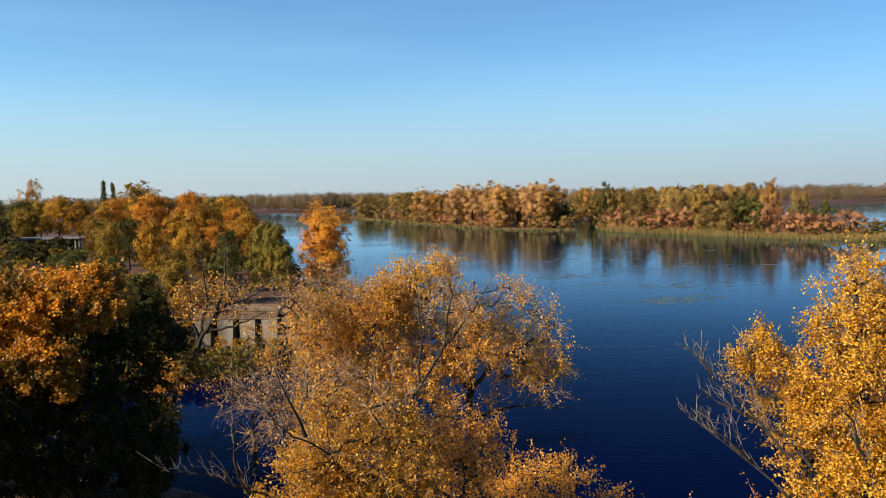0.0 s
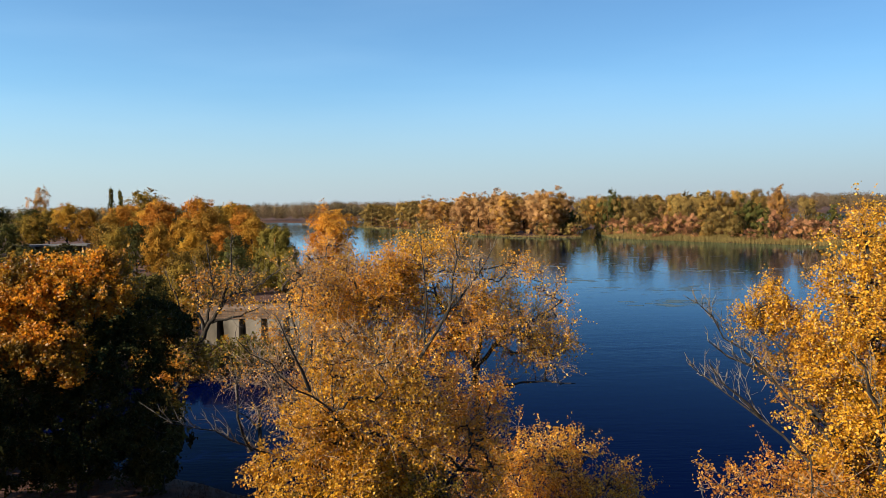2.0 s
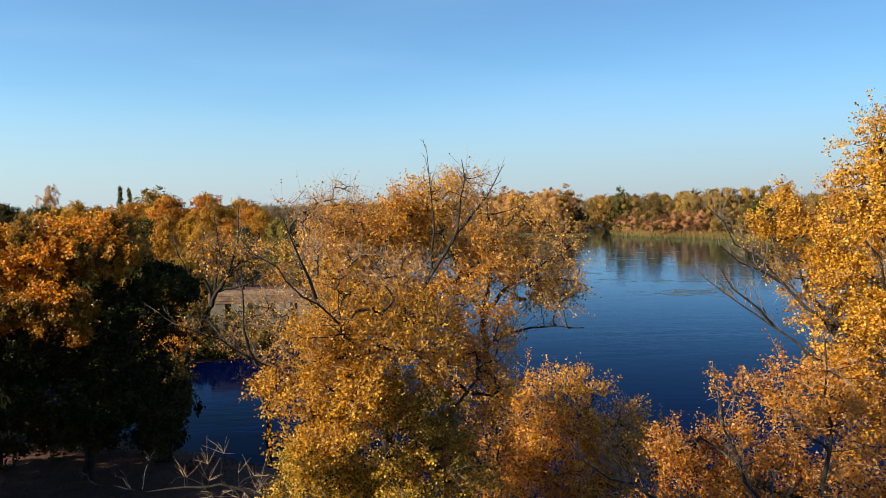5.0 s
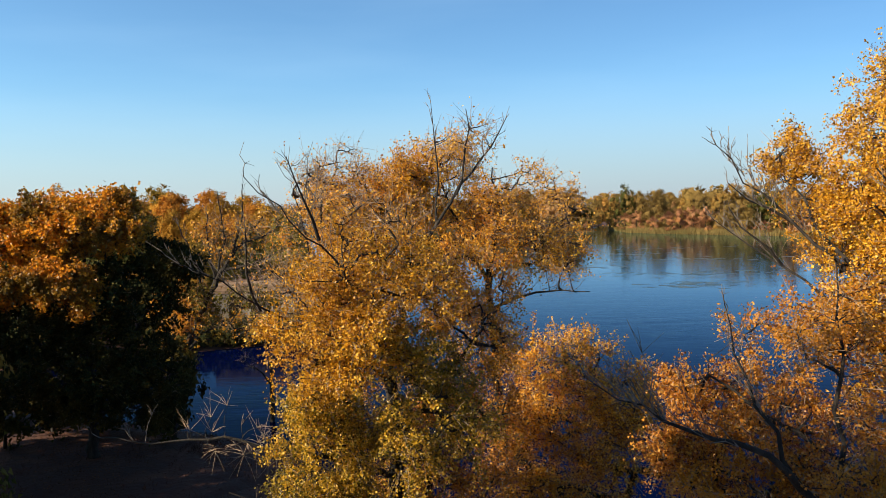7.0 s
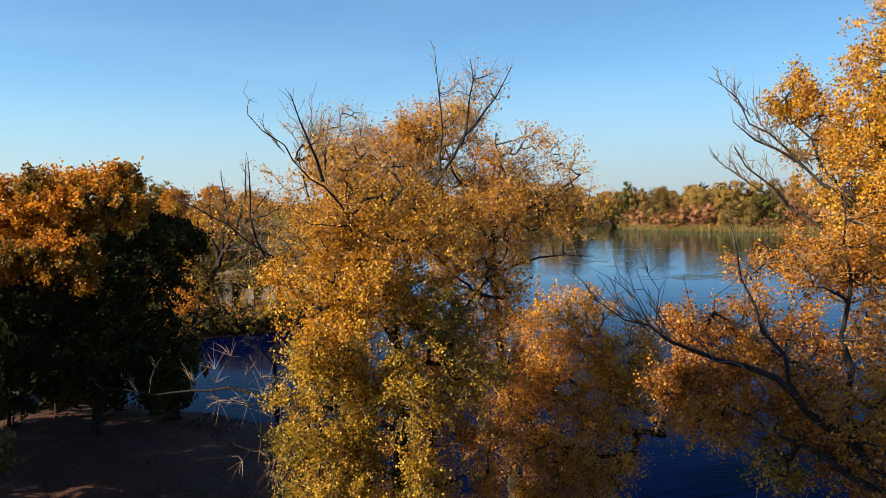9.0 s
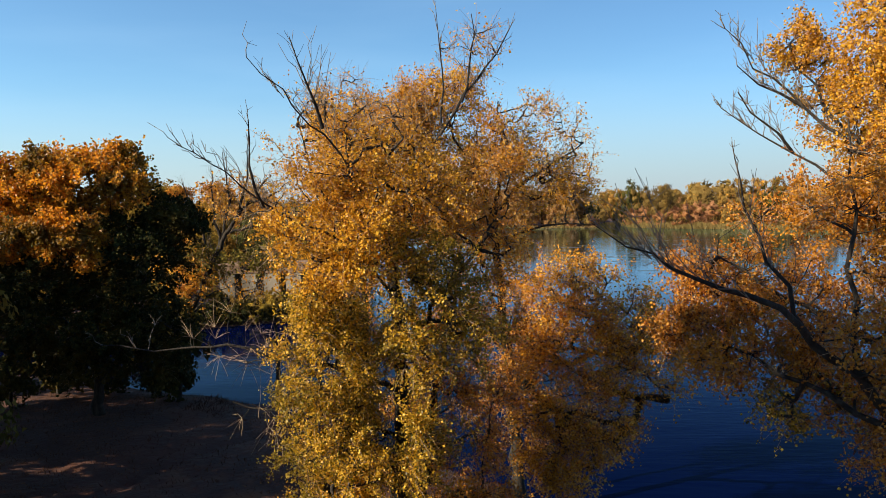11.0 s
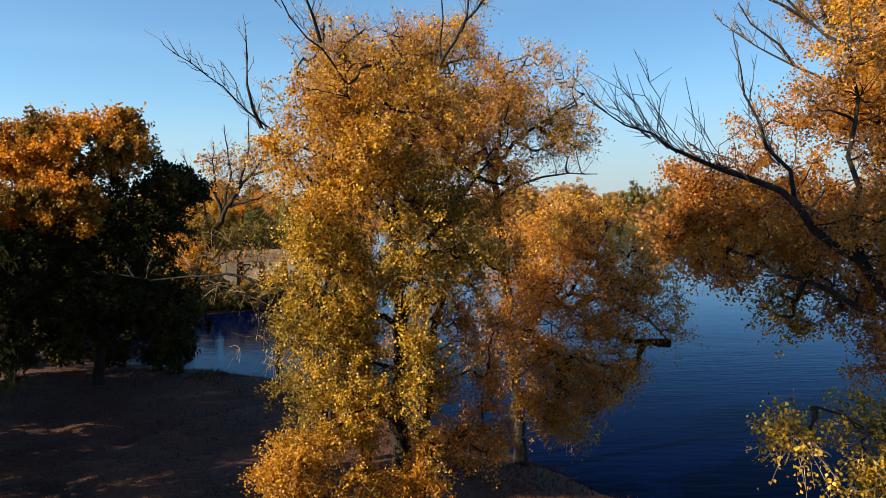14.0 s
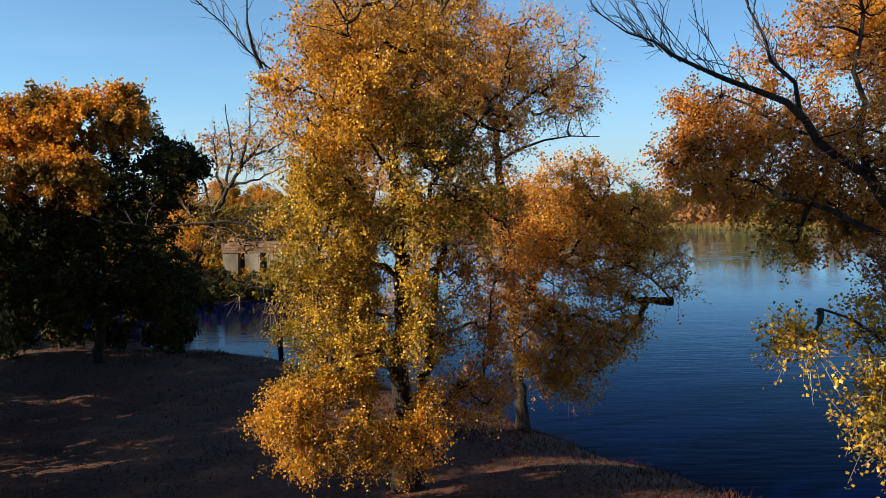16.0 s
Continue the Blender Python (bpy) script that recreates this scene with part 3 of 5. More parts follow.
# ---- the trees on the near bank ----
def broken(lobes, rng, gap):
    """Splits each lobe into a core and smaller clumps round it, for an outline uneven at two scales."""
    out = []
    for c, r, n, per, mat, g, label in lobes:
        c, r = np.array(c, float), np.array(r, float)
        if n < 24:
            out.append((c, r, n, per, mat, g, label))
            continue
        out.append((c, r * 0.95, int(n * 0.8), per, mat, g + gap, label))
        for _ in range(4):
            u = unit(rng.normal(size=3) * (1, 1, 0.8))
            out.append((c + u * r * 0.86, r * rng.uniform(0.26, 0.44), int(n * 0.07) + 1, per, mat, -0.9, label))
    return out


def near_tree(name, label, base, stems, lobes, seed, leaf, group="trees on the near bank", thick=1.25, full=1.6, shoots=(), gap=0.06, **kw):
    b = np.array(base, float)
    root = planted(name, *base, label, "tree", group)
    lobes = broken(lobes, np.random.default_rng(seed + 400), gap)
    grow(root, np.random.default_rng(seed), [(np.array(p, float) - b, r0, r1) for p, r0, r1 in stems],
         [(np.array(l[0], float) - b, l[1], int(l[2] * thick), int(l[3] * full), *l[4:]) for l in lobes], leaf,
         shoots=[(np.array(p, float) - b, n, ln) for p, n, ln in shoots], **kw)
    return root


def big_poplar():
    stems = [
        ([(-1.93, 20.8, 0.3), (-1.86, 20.6, 5.1), (-1.78, 20.5, 7.4), (-1.95, 20.1, 10.3), (-1.9, 19.9, 10.9)], 0.34, 0.15),
        ([(-1.55, 20.95, 0.3), (-1.35, 20.8, 3.6), (-0.9, 20.9, 6.5), (-0.3, 20.8, 9.2)], 0.20, 0.06),
        ([(-1.9, 20.0, 10.0), (-1.2, 20.0, 12.3), (-0.53, 20, 13.68), (0.23, 20, 14.7), (0.75, 20, 15.3), (1.36, 20, 16.4)], 0.10, 0.010),
        ([(-0.53, 20, 13.7), (-0.45, 20, 15.0), (-0.6, 20, 16.8)], 0.035, 0.007),
        ([(0.0, 20, 14.4), (0.35, 19.9, 15.6), (0.3, 19.8, 16.6)], 0.04, 0.010),
        ([(-1.95, 20, 10.3), (-2.4, 18.2, 12), (-2.87, 16.5, 13.35), (-3.6, 15.8, 14.0), (-4.25, 15.4, 14.8)], 0.05, 0.008),
        ([(-2.95, 16.4, 13.45), (-3.15, 16.0, 14.3), (-3.4, 15.5, 15.2)], 0.042, 0.008),
        ([(-1.85, 20.3, 9.2), (-2.92, 18.3, 11.1), (-4.55, 17.4, 11.8), (-5.0, 16.4, 12.6), (-5.7, 15.3, 13.1)], 0.05, 0.008),
        ([(-4.55, 17.4, 11.8), (-4.7, 17.0, 12.8), (-4.6, 16.6, 13.7)], 0.05, 0.012),
        ([(-2.0, 20.3, 6.9), (-3.78, 19.2, 7.9), (-6.06, 19, 8.4), (-7.6, 19, 8.25), (-9.25, 19, 8.45)], 0.085, 0.008),
        ([(-1.8, 20.4, 7.8), (-0.6, 19.4, 9.5), (0.6, 19.2, 11.0)], 0.09, 0.03),
        ([(-1.85, 20.6, 4.2), (-2.8, 19.6, 4.8), (-3.9, 18.5, 4.6)], 0.08, 0.02),
        ([(-1.9, 20.4, 5.6), (-3.4, 19.6, 6.3), (-4.9, 19.3, 6.5), (-6.0, 19.2, 6.9)], 0.06, 0.012),
    ]
    L = "dense yellow poplar leaves"
    lobes = [
                ((-1.9, 18.4, 12.4), (2.1, 2.2, 1.6), 95, 54, GOLD, -0.3, "thin amber leaves between bare twigs"),
        ((-2.9, 17.9, 11.0), (1.7, 1.9, 1.8), 85, 80, GOLD, -0.5, L),
        ((-1.6, 18.3, 9.4), (2.4, 2.1, 2.2), 110, 85, YELLOWGREEN, -0.5, "yellow and green poplar leaves"),
        ((-2.7, 19.8, 7.2), (1.1, 1.2, 2.4), 42, 75, YELLOWGREEN, -0.5, "yellow and green poplar leaves"),
        ((-1.9, 21.7, 7.4), (1.5, 0.9, 2.9), 24, 60, AMBER, -0.2, "amber leaves"),
        ((-3.3, 18.6, 8.0), (1.3, 1.8, 1.9), 60, 80, YELLOWGREEN, -0.5, "yellow and green poplar leaves"),
        ((-2.2, 18.8, 6.0), (2.4, 2.1, 1.8), 95, 85, YELLOWGREEN, -0.5, "yellow and green poplar leaves"),
        ((-3.4, 18.3, 3.7), (1.6, 1.6, 1.5), 75, 85, GOLD, -0.5, "golden low-hanging leaves"),
        ((-1.7, 19.0, 3.3), (1.4, 1.5, 1.3), 35, 75, AMBER, -0.2, "thin amber low leaves"),
        ((0.0, 20.6, 7.8), (1.7, 1.8, 2.2), 60, 54, RUST, -0.3, "rust-brown leaves"),
        ((0.3, 20.0, 11.4), (1.4, 1.8, 2.1), 50, 60, AMBER, -0.2, "amber leaves"),
        ((0.0, 21.0, 4.2), (1.6, 1.6, 2.0), 46, 62, RUST, -0.3, "rust-brown low leaves"),
        ((-5.6, 19.1, 8.3), (1.7, 1.0, 1.0), 12, 0, AMBER, -1.0, ""),
        ((-5.0, 19.3, 6.6), (1.2, 0.9, 0.9), 7, 0, AMBER, -1.0, ""),
        ((-2.2, 18.6, 13.9), (1.7, 1.5, 0.9), 40, 7, AMBER, -0.8, "a few last leaves on bare twigs"),
        ((0.4, 20.0, 15.7), (1.0, 0.8, 0.9), 18, 6, AMBER, -1.0, "a few last leaves"),
    ]
    near_tree("poplar_tree", "tall golden poplar with bare dead limbs on the river bank", (-1.8, 20.7, 0.55), stems, lobes, 11, 0.066, twig_len=0.62, twigs=6, thick=1.75, full=1.75, bare=0.2,
              shoots=[(stems[5][0], 37, 1.0), (stems[6][0], 20, 0.8), (stems[7][0], 40, 1.1), (stems[8][0], 13, 0.7), (stems[9][0][2:], 7, 1.15), (stems[9][0][:3], 9, 0.8), (stems[2][0][1:], 23, 0.9), (stems[3][0], 13, 0.7), (stems[4][0], 10, 0.6)],
              clear=lambda x: (np.abs(x[:, 0] + 0.05 + 0.03 * x[:, 2] * (x[:, 2] > 7)) < 0.6) & (x[:, 1] < 0.2) & (x[:, 2] < 10.5) & (np.sin(x[:, 2] * 2.3) > -0.5))


def bank_poplar():
    stems = [
        ([(1.85, 28.3, 0.1), (1.7, 28.4, 2.9), (1.4, 28.2, 6.5), (1.16, 28, 9.4), (1.1, 28, 11.8)], 0.26, 0.12),
        ([(1.1, 28, 11.5), (2.4, 27.9, 12.8), (4.3, 27.8, 13.9)], 0.09, 0.02),
        ([(1.1, 28, 11.8), (1.45, 28, 13.5), (1.3, 28, 15.5)], 0.09, 0.02),
        ([(1.1, 28, 11.2), (0.0, 27.4, 13.4), (-0.9, 27.0, 15.8)], 0.09, 0.02),
        ([(1.15, 28, 10.3), (2.6, 27.4, 11.1), (4.6, 27, 11.0)], 0.07, 0.015),
        ([(1.5, 28.2, 4.6), (2.45, 26, 6.6), (3.6, 24.5, 7.2), (5.3, 23.9, 6.6), (6.2, 23.8, 5.6)], 0.13, 0.03),
        ([(3.3, 24.8, 7.1), (4.0, 24.3, 8.2), (4.4, 24.1, 9.2)], 0.06, 0.02),
        ([(1.3, 28.1, 7.5), (0.8, 26.4, 8.8), (0.5, 25.6, 10)], 0.07, 0.02),
    ]
    lobes = [
        ((2.6, 27.5, 13.4), (2.6, 2.4, 2.0), 120, 26, AMBER, -0.3, "amber leaves between grey twigs"),
        ((-0.9, 27.0, 15.1), (1.6, 1.8, 1.8), 75, 56, GOLD, -0.5, "golden leaves at the top"),
        ((0.9, 27.4, 13.8), (1.7, 1.9, 1.7), 65, 46, AMBER, -0.2, "amber leaves between grey twigs"),
        ((-0.6, 26.6, 12.3), (1.7, 1.8, 1.6), 55, 65, AMBER, -0.3, "amber leaves"),
        ((3.3, 27.2, 12.2), (1.4, 1.8, 0.9), 30, 30, GOLD, -0.3, "golden leaves"),
        ((0.9, 26.2, 9.6), (1.7, 2.0, 2.0), 40, 44, RUST, -0.3, "rust-brown leaves"),
        ((3.6, 23.2, 7.4), (2.3, 1.4, 1.9), 90, 60, AMBER, -0.4, "amber leaves"),
        ((3.0, 23.8, 9.1), (1.8, 1.6, 1.2), 44, 56, AMBER, -0.4, "amber leaves"),
        ((5.0, 23.4, 8.0), (1.6, 1.4, 1.4), 42, 46, AMBER, -0.3, "amber leaves"),
        ((5.4, 23.8, 6.9), (1.5, 1.5, 1.3), 36, 30, AMBER, -0.2, "thin drooping leaves on grey twigs"),
        ((2.8, 24.0, 4.2), (1.8, 1.5, 1.8), 85, 62, GOLD, -0.4, "golden low-hanging leaves"),
        ((1.5, 24.0, 5.8), (2.0, 1.5, 2.5), 66, 44, RUST, -0.4, "rust-brown leaves"),
        ((4.0, 23.3, 5.3), (1.6, 1.3, 1.6), 46, 56, AMBER, -0.3, "rust-brown drooping leaves"),
    ]
    near_tree("poplar_tree", "leaning amber poplar at the water's edge", (1.85, 28.3, 0.5), stems, lobes, 12, 0.072, twig_len=0.72, twigs=6, thick=1.7, full=1.5, bare=0.18,
              shoots=[(stems[1][0], 37, 0.9), (stems[4][0], 23, 0.8), (stems[5][0][2:], 10, 0.6), (stems[2][0], 17, 0.8)])


def thin_poplar():
    stems = [
        ([(-4.0, 27.6, 0.4), (-3.7, 27.3, 5), (-3.6, 27, 9), (-4.0, 26.8, 13.6)], 0.2, 0.04),
        ([(-3.6, 27, 8.5), (-2.6, 26.8, 11.5), (-2.4, 26.5, 14)], 0.08, 0.02),
        ([(-3.6, 27, 9.5), (-5.0, 26.6, 12), (-5.6, 26.4, 14.6)], 0.08, 0.02),
        ([(-3.65, 27.1, 7.5), (-5.0, 26.7, 10), (-6.6, 26.3, 12.4)], 0.07, 0.015),
    ]
    lobes = [
        ((-4.4, 26.7, 13.9), (2.2, 2.0, 1.8), 95, 38, AMBER, -0.4, "thin amber leaves on pale twigs"),
        ((-6.0, 26.4, 11.4), (1.5, 1.6, 2.0), 60, 4, AMBER, -0.3, "thin amber leaves on pale twigs"),
        ((-4.3, 26.6, 15.3), (2.0, 1.6, 1.1), 55, 5, AMBER, -0.8, "a few last leaves on bare pale twigs"),
        ((-2.4, 26.4, 13.2), (1.4, 1.7, 1.4), 45, 40, GOLD, -0.3, "golden leaves"),
        ((-2.6, 26.5, 14.6), (1.7, 1.6, 1.4), 60, 50, AMBER, -0.4, "amber leaves"),
        ((-2.8, 26.4, 11.6), (1.7, 1.6, 1.7), 55, 50, AMBER, -0.3, "amber leaves"),
        ((-4.0, 26.6, 10.4), (1.9, 1.8, 2.2), 70, 34, AMBER, -0.3, "thin amber leaves on pale twigs"),
    ]
    near_tree("poplar_tree", "slender half-bare poplar behind the tall one", (-4.0, 27.6, 0.6), stems, lobes, 16, 0.074, twig_len=0.8, twigs=7, thick=1.7, full=1.6,
              shoots=[(stems[0][0][2:], 23, 1.2), (stems[1][0], 23, 1.1), (stems[2][0], 30, 1.2), (stems[3][0], 44, 1.3)])


def right_poplar():
    stems = [
        ([(9.7, 12.7, 0.4), (9.1, 12.6, 4.0), (8.4, 12.8, 6.8), (8.4, 13.6, 9.6), (8.8, 15.0, 12.6), (9.3, 16.7, 16.6)], 0.42, 0.04),
        ([(8.5, 12.7, 6.4), (7.5, 12.6, 7.6), (6.4, 12.4, 8.6), (5.6, 12.3, 9.35), (4.87, 12.15, 10.04), (4.0, 12.0, 10.3), (3.22, 11.86, 10.62), (1.96, 11.77, 11.41)], 0.15, 0.006),
        ([(5.5, 12.3, 9.45), (4.95, 12.5, 10.6), (4.6, 12.6, 11.4), (4.4, 12.6, 12.4)], 0.05, 0.008),
        ([(8.6, 14.4, 11.2), (7.6, 16.0, 13.1), (6.65, 16.4, 14.1), (6.0, 16.4, 14.7), (5.5, 16.3, 15.25)], 0.07, 0.008),
        ([(7.1, 16.3, 13.6), (6.3, 16.2, 14.0), (5.67, 16.1, 14.45)], 0.04, 0.010),
        ([(8.5, 14.0, 10.4), (7.3, 16.2, 12.4), (6.5, 16.7, 13.0), (5.6, 16.9, 13.7)], 0.06, 0.008),
        ([(6.9, 16.4, 12.7), (6.2, 16.3, 13.3), (5.75, 16.3, 13.95)], 0.035, 0.010),
        ([(8.0, 15.4, 12.6), (7.4, 16.6, 13.8), (7.1, 17.0, 15.0)], 0.05, 0.015),
        ([(8.9, 12.6, 4.6), (7.4, 11.6, 5.8), (6.0, 10.9, 6.6), (4.8, 10.7, 7.0)], 0.08, 0.015),
        ([(8.4, 13.4, 9.0), (9.8, 13.8, 10.5), (11.0, 14.2, 12.0)], 0.14, 0.04),
        ([(7.2, 12.5, 7.9), (6.2, 13.6, 8.3), (5.0, 14.4, 8.9), (4.2, 14.9, 9.3)], 0.07, 0.015),
        ([(7.9, 13.0, 8.6), (6.4, 14.4, 9.6), (5.0, 15.3, 10.6)], 0.08, 0.02),
        ([(8.7, 14.7, 12.0), (8.3, 14.2, 13.6), (7.6, 14.0, 14.6)], 0.06, 0.015),
        ([(6.4, 12.4, 8.6), (6.2, 12.6, 10.2), (6.5, 12.9, 11.8), (6.4, 13.0, 13.0)], 0.07, 0.012),
        ([(7.5, 12.6, 7.6), (7.3, 12.3, 9.4), (7.5, 12.3, 11.0)], 0.07, 0.012),
    ]
    G = "golden leaves"
    lobes = [
        ((9.4, 16.8, 16.1), (1.0, 1.1, 1.7), 46, 75, GOLD, -0.5, G),
        ((9.0, 16.2, 14.8), (1.45, 1.6, 1.4), 70, 75, GOLD, -0.5, G),
        ((7.2, 17.0, 14.8), (0.6, 0.6, 0.75), 16, 80, GOLD, -1.0, "golden leaf tuft"),
        ((7.7, 16.8, 13.8), (0.7, 0.8, 0.7), 14, 70, GOLD, -1.0, "golden leaf tuft"),
        ((9.1, 15.6, 13.1), (1.6, 1.8, 1.6), 85, 80, GOLD, -0.4, G),
        ((8.9, 15.0, 11.5), (1.8, 1.8, 1.6), 95, 80, GOLD, -0.4, G),
        ((6.9, 15.2, 10.8), (1.7, 1.5, 1.6), 56, 48, RUST, -0.1, "rust-brown leaves"),
        ((5.1, 15.3, 10.1), (1.2, 1.1, 1.2), 36, 60, RUST, -0.1, "thin rust-brown leaves"),
        ((4.1, 14.6, 9.3), (0.8, 0.7, 0.55), 18, 60, RUST, -0.6, "rust-brown leaves"),
        ((6.2, 11.9, 9.2), (1.1, 0.8, 0.9), 18, 40, RUST, 0.0, "rust-brown leaves"),
        ((7.4, 12.0, 9.9), (1.1, 0.8, 1.1), 18, 40, RUST, 0.0, "rust-brown leaves"),
        ((7.2, 12.0, 7.6), (1.0, 0.8, 0.8), 16, 30, RUST, 0.0, "rust-brown leaves"),
        ((5.3, 14.6, 9.0), (1.6, 1.4, 1.1), 62, 60, RUST, -0.2, "rust-brown leaves"),
        ((7.2, 14.0, 9.0), (1.9, 1.7, 1.5), 66, 48, RUST, -0.4, "rust-brown leaves"),
        ((6.9, 12.9, 11.3), (1.4, 1.4, 1.7), 30, 30, RUST, 0.0, "thin rust-brown leaves"),
        ((8.9, 13.4, 12.6), (1.2, 1.3, 1.5), 50, 75, GOLD, -0.3, G),
        ((7.3, 12.3, 8.8), (1.2, 1.0, 1.0), 26, 70, RUST, -0.2, "rust-brown leaves"),
        ((6.3, 14.2, 7.9), (1.0, 1.0, 0.9), 22, 45, YELLOWGREEN, -0.1, "thin green-yellow leaves"),
        ((8.3, 14.0, 7.3), (1.3, 1.3, 1.1), 36, 70, RUST, -0.2, "rust-brown leaves"),
        ((4.65, 10.7, 6.55), (0.5, 0.5, 0.32), 10, 34, YELLOWGREEN, -0.8, "yellow-green low leaves"),
        ((5.75, 10.8, 6.5), (0.7, 0.7, 0.7), 16, 38, YELLOWGREEN, -0.5, "yellow-green low leaves"),
        ((6.0, 10.9, 5.3), (0.85, 0.8, 1.0), 22, 44, YELLOWGREEN, -0.6, "yellow-green low leaves"),
        ((7.0, 11.4, 5.0), (1.2, 1.1, 1.6), 34, 50, RUST, -0.4, "yellow-green low leaves"),
        ((11.0, 14.4, 12.4), (2.2, 2.6, 4.4), 90, 80, GOLD, -0.5, G),
    ]
    near_tree("poplar_tree", "large golden poplar with long bare limbs over the water", (9.7, 12.7, 0.8), stems, lobes, 13, 0.058, twig_len=0.52, thick=1.75, full=2.1, bare=0.18,
              shoots=[(stems[1][0][4:], 42, 1.3), (stems[2][0], 27, 0.7), (stems[3][0][1:], 44, 0.8), (stems[4][0], 17, 0.6), (stems[5][0][1:], 34, 0.7), (stems[6][0], 13, 0.5), (stems[10][0][1:], 17, 0.5), (stems[12][0], 20, 0.7), (stems[0][0][4:], 20, 0.9)])


def maple():
    stems = [
        ([(-20.4, 41.2, 0.4), (-20.2, 40.8, 4), (-19.8, 40, 8), (-19.5, 39.3, 13)], 0.32, 0.06),
        ([(-20.2, 40.7, 4.5), (-17.5, 40.2, 7.5), (-15.4, 40, 11)], 0.15, 0.03),
        ([(-20, 40.4, 6), (-21.2, 39, 9), (-21.8, 38.3, 12)], 0.14, 0.03),
        ([(-20, 40.5, 5), (-19.6, 38.4, 8), (-19.5, 37, 10)], 0.14, 0.03),
        ([(-20.3, 41, 2.6), (-18.2, 40.4, 4.5), (-16.4, 40.3, 6)], 0.12, 0.03),
        ([(-20.2, 40.8, 4.2), (-22.4, 39.6, 7.5), (-23.8, 38.8, 11)], 0.14, 0.03),
    ]
    lobes = [
        ((-19.2, 38.9, 13.6), (3.5, 3.0, 2.1), 180, 60, ORANGE, -0.2, "orange and olive leaves"),
        ((-21.9, 38.2, 13.1), (2.3, 2.2, 2.0), 70, 60, ORANGE, -0.3, "orange and olive leaves"),
        ((-23.7, 38.6, 12.0), (2.2, 2.4, 2.7), 80, 60, ORANGE, -0.25, "orange and olive leaves"),
        ((-23.6, 39.0, 8.2), (2.6, 2.4, 2.8), 70, 60, SHADED_GREEN, -0.5, "dark green leaves"),
        ((-19.6, 36.7, 10.6), (2.8, 1.6, 1.4), 100, 60, ORANGE, -0.1, "orange leaves"),
        ((-18.4, 39.0, 9.3), (3.7, 2.8, 2.4), 120, 60, SHADED_GREEN, -0.5, "dark green leaves"),
        ((-15.4, 40.0, 11.4), (1.7, 1.7, 1.7), 60, 60, SHADED_GREEN, -0.4, "dark green leaves"),
        ((-19.8, 39.0, 5.6), (3.8, 3.0, 2.6), 130, 60, SHADED_GREEN, -0.5, "dark green leaves"),
        ((-16.7, 40.6, 5.4), (2.0, 1.9, 2.9), 60, 60, SHADED_GREEN, -0.5, "dark green leaves"),
    ]
    near_tree("maple_tree", "round tree with orange top and dark green skirt on the bank", (-20.4, 41.2, 0.7), stems, lobes, 14, 0.165, gap=-0.15, twig_len=0.7, twigs=4, thick=1.4, full=1.35, spread=0.09)


def leaning_willow():
    stems = [
        ([(-19.2, 49.2, 0.2), (-17.9, 48.2, 5), (-15.2, 47, 9.8), (-14, 46.5, 11.5), (-11.8, 46, 13.8)], 0.36, 0.05),
        ([(-15.2, 47, 9.8), (-15.4, 46.5, 12), (-15.2, 46, 14.2)], 0.12, 0.02),
        ([(-14.6, 46.8, 10.5), (-12.5, 46.5, 11), (-10.6, 46, 11.8)], 0.10, 0.02),
        ([(-17.9, 48.2, 4.6), (-16.4, 47.4, 6.6), (-14.4, 47, 7.3)], 0.10, 0.02),
        ([(-18.4, 48.5, 3.2), (-18.4, 48, 5.8), (-18.0, 47.6, 8.2)], 0.12, 0.03),
        ([(-15.6, 47.2, 9.0), (-14.4, 46.6, 12.0), (-14.5, 46, 15.4)], 0.13, 0.02),
        ([(-14, 46.5, 11.5), (-13.1, 46, 13.5), (-12.9, 45.8, 15.8)], 0.10, 0.02),
        ([(-13.2, 46.3, 12.3), (-11.6, 46, 12.7), (-10.0, 45.8, 13.8)], 0.09, 0.02),
        ([(-15.9, 47.3, 8.4), (-16.4, 46.8, 11.2), (-17.2, 46.4, 13.6)], 0.10, 0.02),
    ]
    lobes = [
        ((-13.7, 46.4, 12.8), (2.8, 1.8, 1.8), 130, 4, AMBER, -0.8, "thin amber leaves on bare grey twigs"),
        ((-17.6, 47.4, 8.0), (1.7, 1.7, 2.8), 55, 24, AMBER, -0.4, "amber hanging leaves"),
        ((-12.9, 47.0, 8.6), (2.0, 1.1, 0.9), 56, 12, FAR_WILLOW, -0.7, "sparse olive leaves on grey twigs"),
        ((-16.2, 46.9, 8.4), (1.3, 1.3, 1.5), 30, 14, FAR_WILLOW, -0.5, "dark olive hanging leaves"),
        ((-18.2, 47.6, 4.6), (1.4, 1.5, 1.9), 36, 40, FAR_WILLOW, -0.4, "dark olive hanging leaves"),
        ((-13.2, 47.0, 7.4), (2.2, 1.2, 1.3), 50, 2, AMBER, -0.8, "a few last leaves"),
    ]
    near_tree("willow_tree", "half-bare leaning willow by the inlet", (-19.2, 49.2, 0.35), stems, lobes, 15, 0.17, twig_len=0.8, twigs=5, droop=0.3, spread=0.08, shoots=[(stems[0][0][1:], 34, 1.6), (stems[1][0], 23, 1.4), (stems[2][0], 23, 1.2), (stems[3][0], 17, 1.0), (stems[5][0], 26, 1.4), (stems[6][0], 22, 1.3), (stems[7][0], 22, 1.2), (stems[8][0], 20, 1.3)])


big_poplar()
bank_poplar()
thin_poplar()
right_poplar()
maple()
leaning_willow()


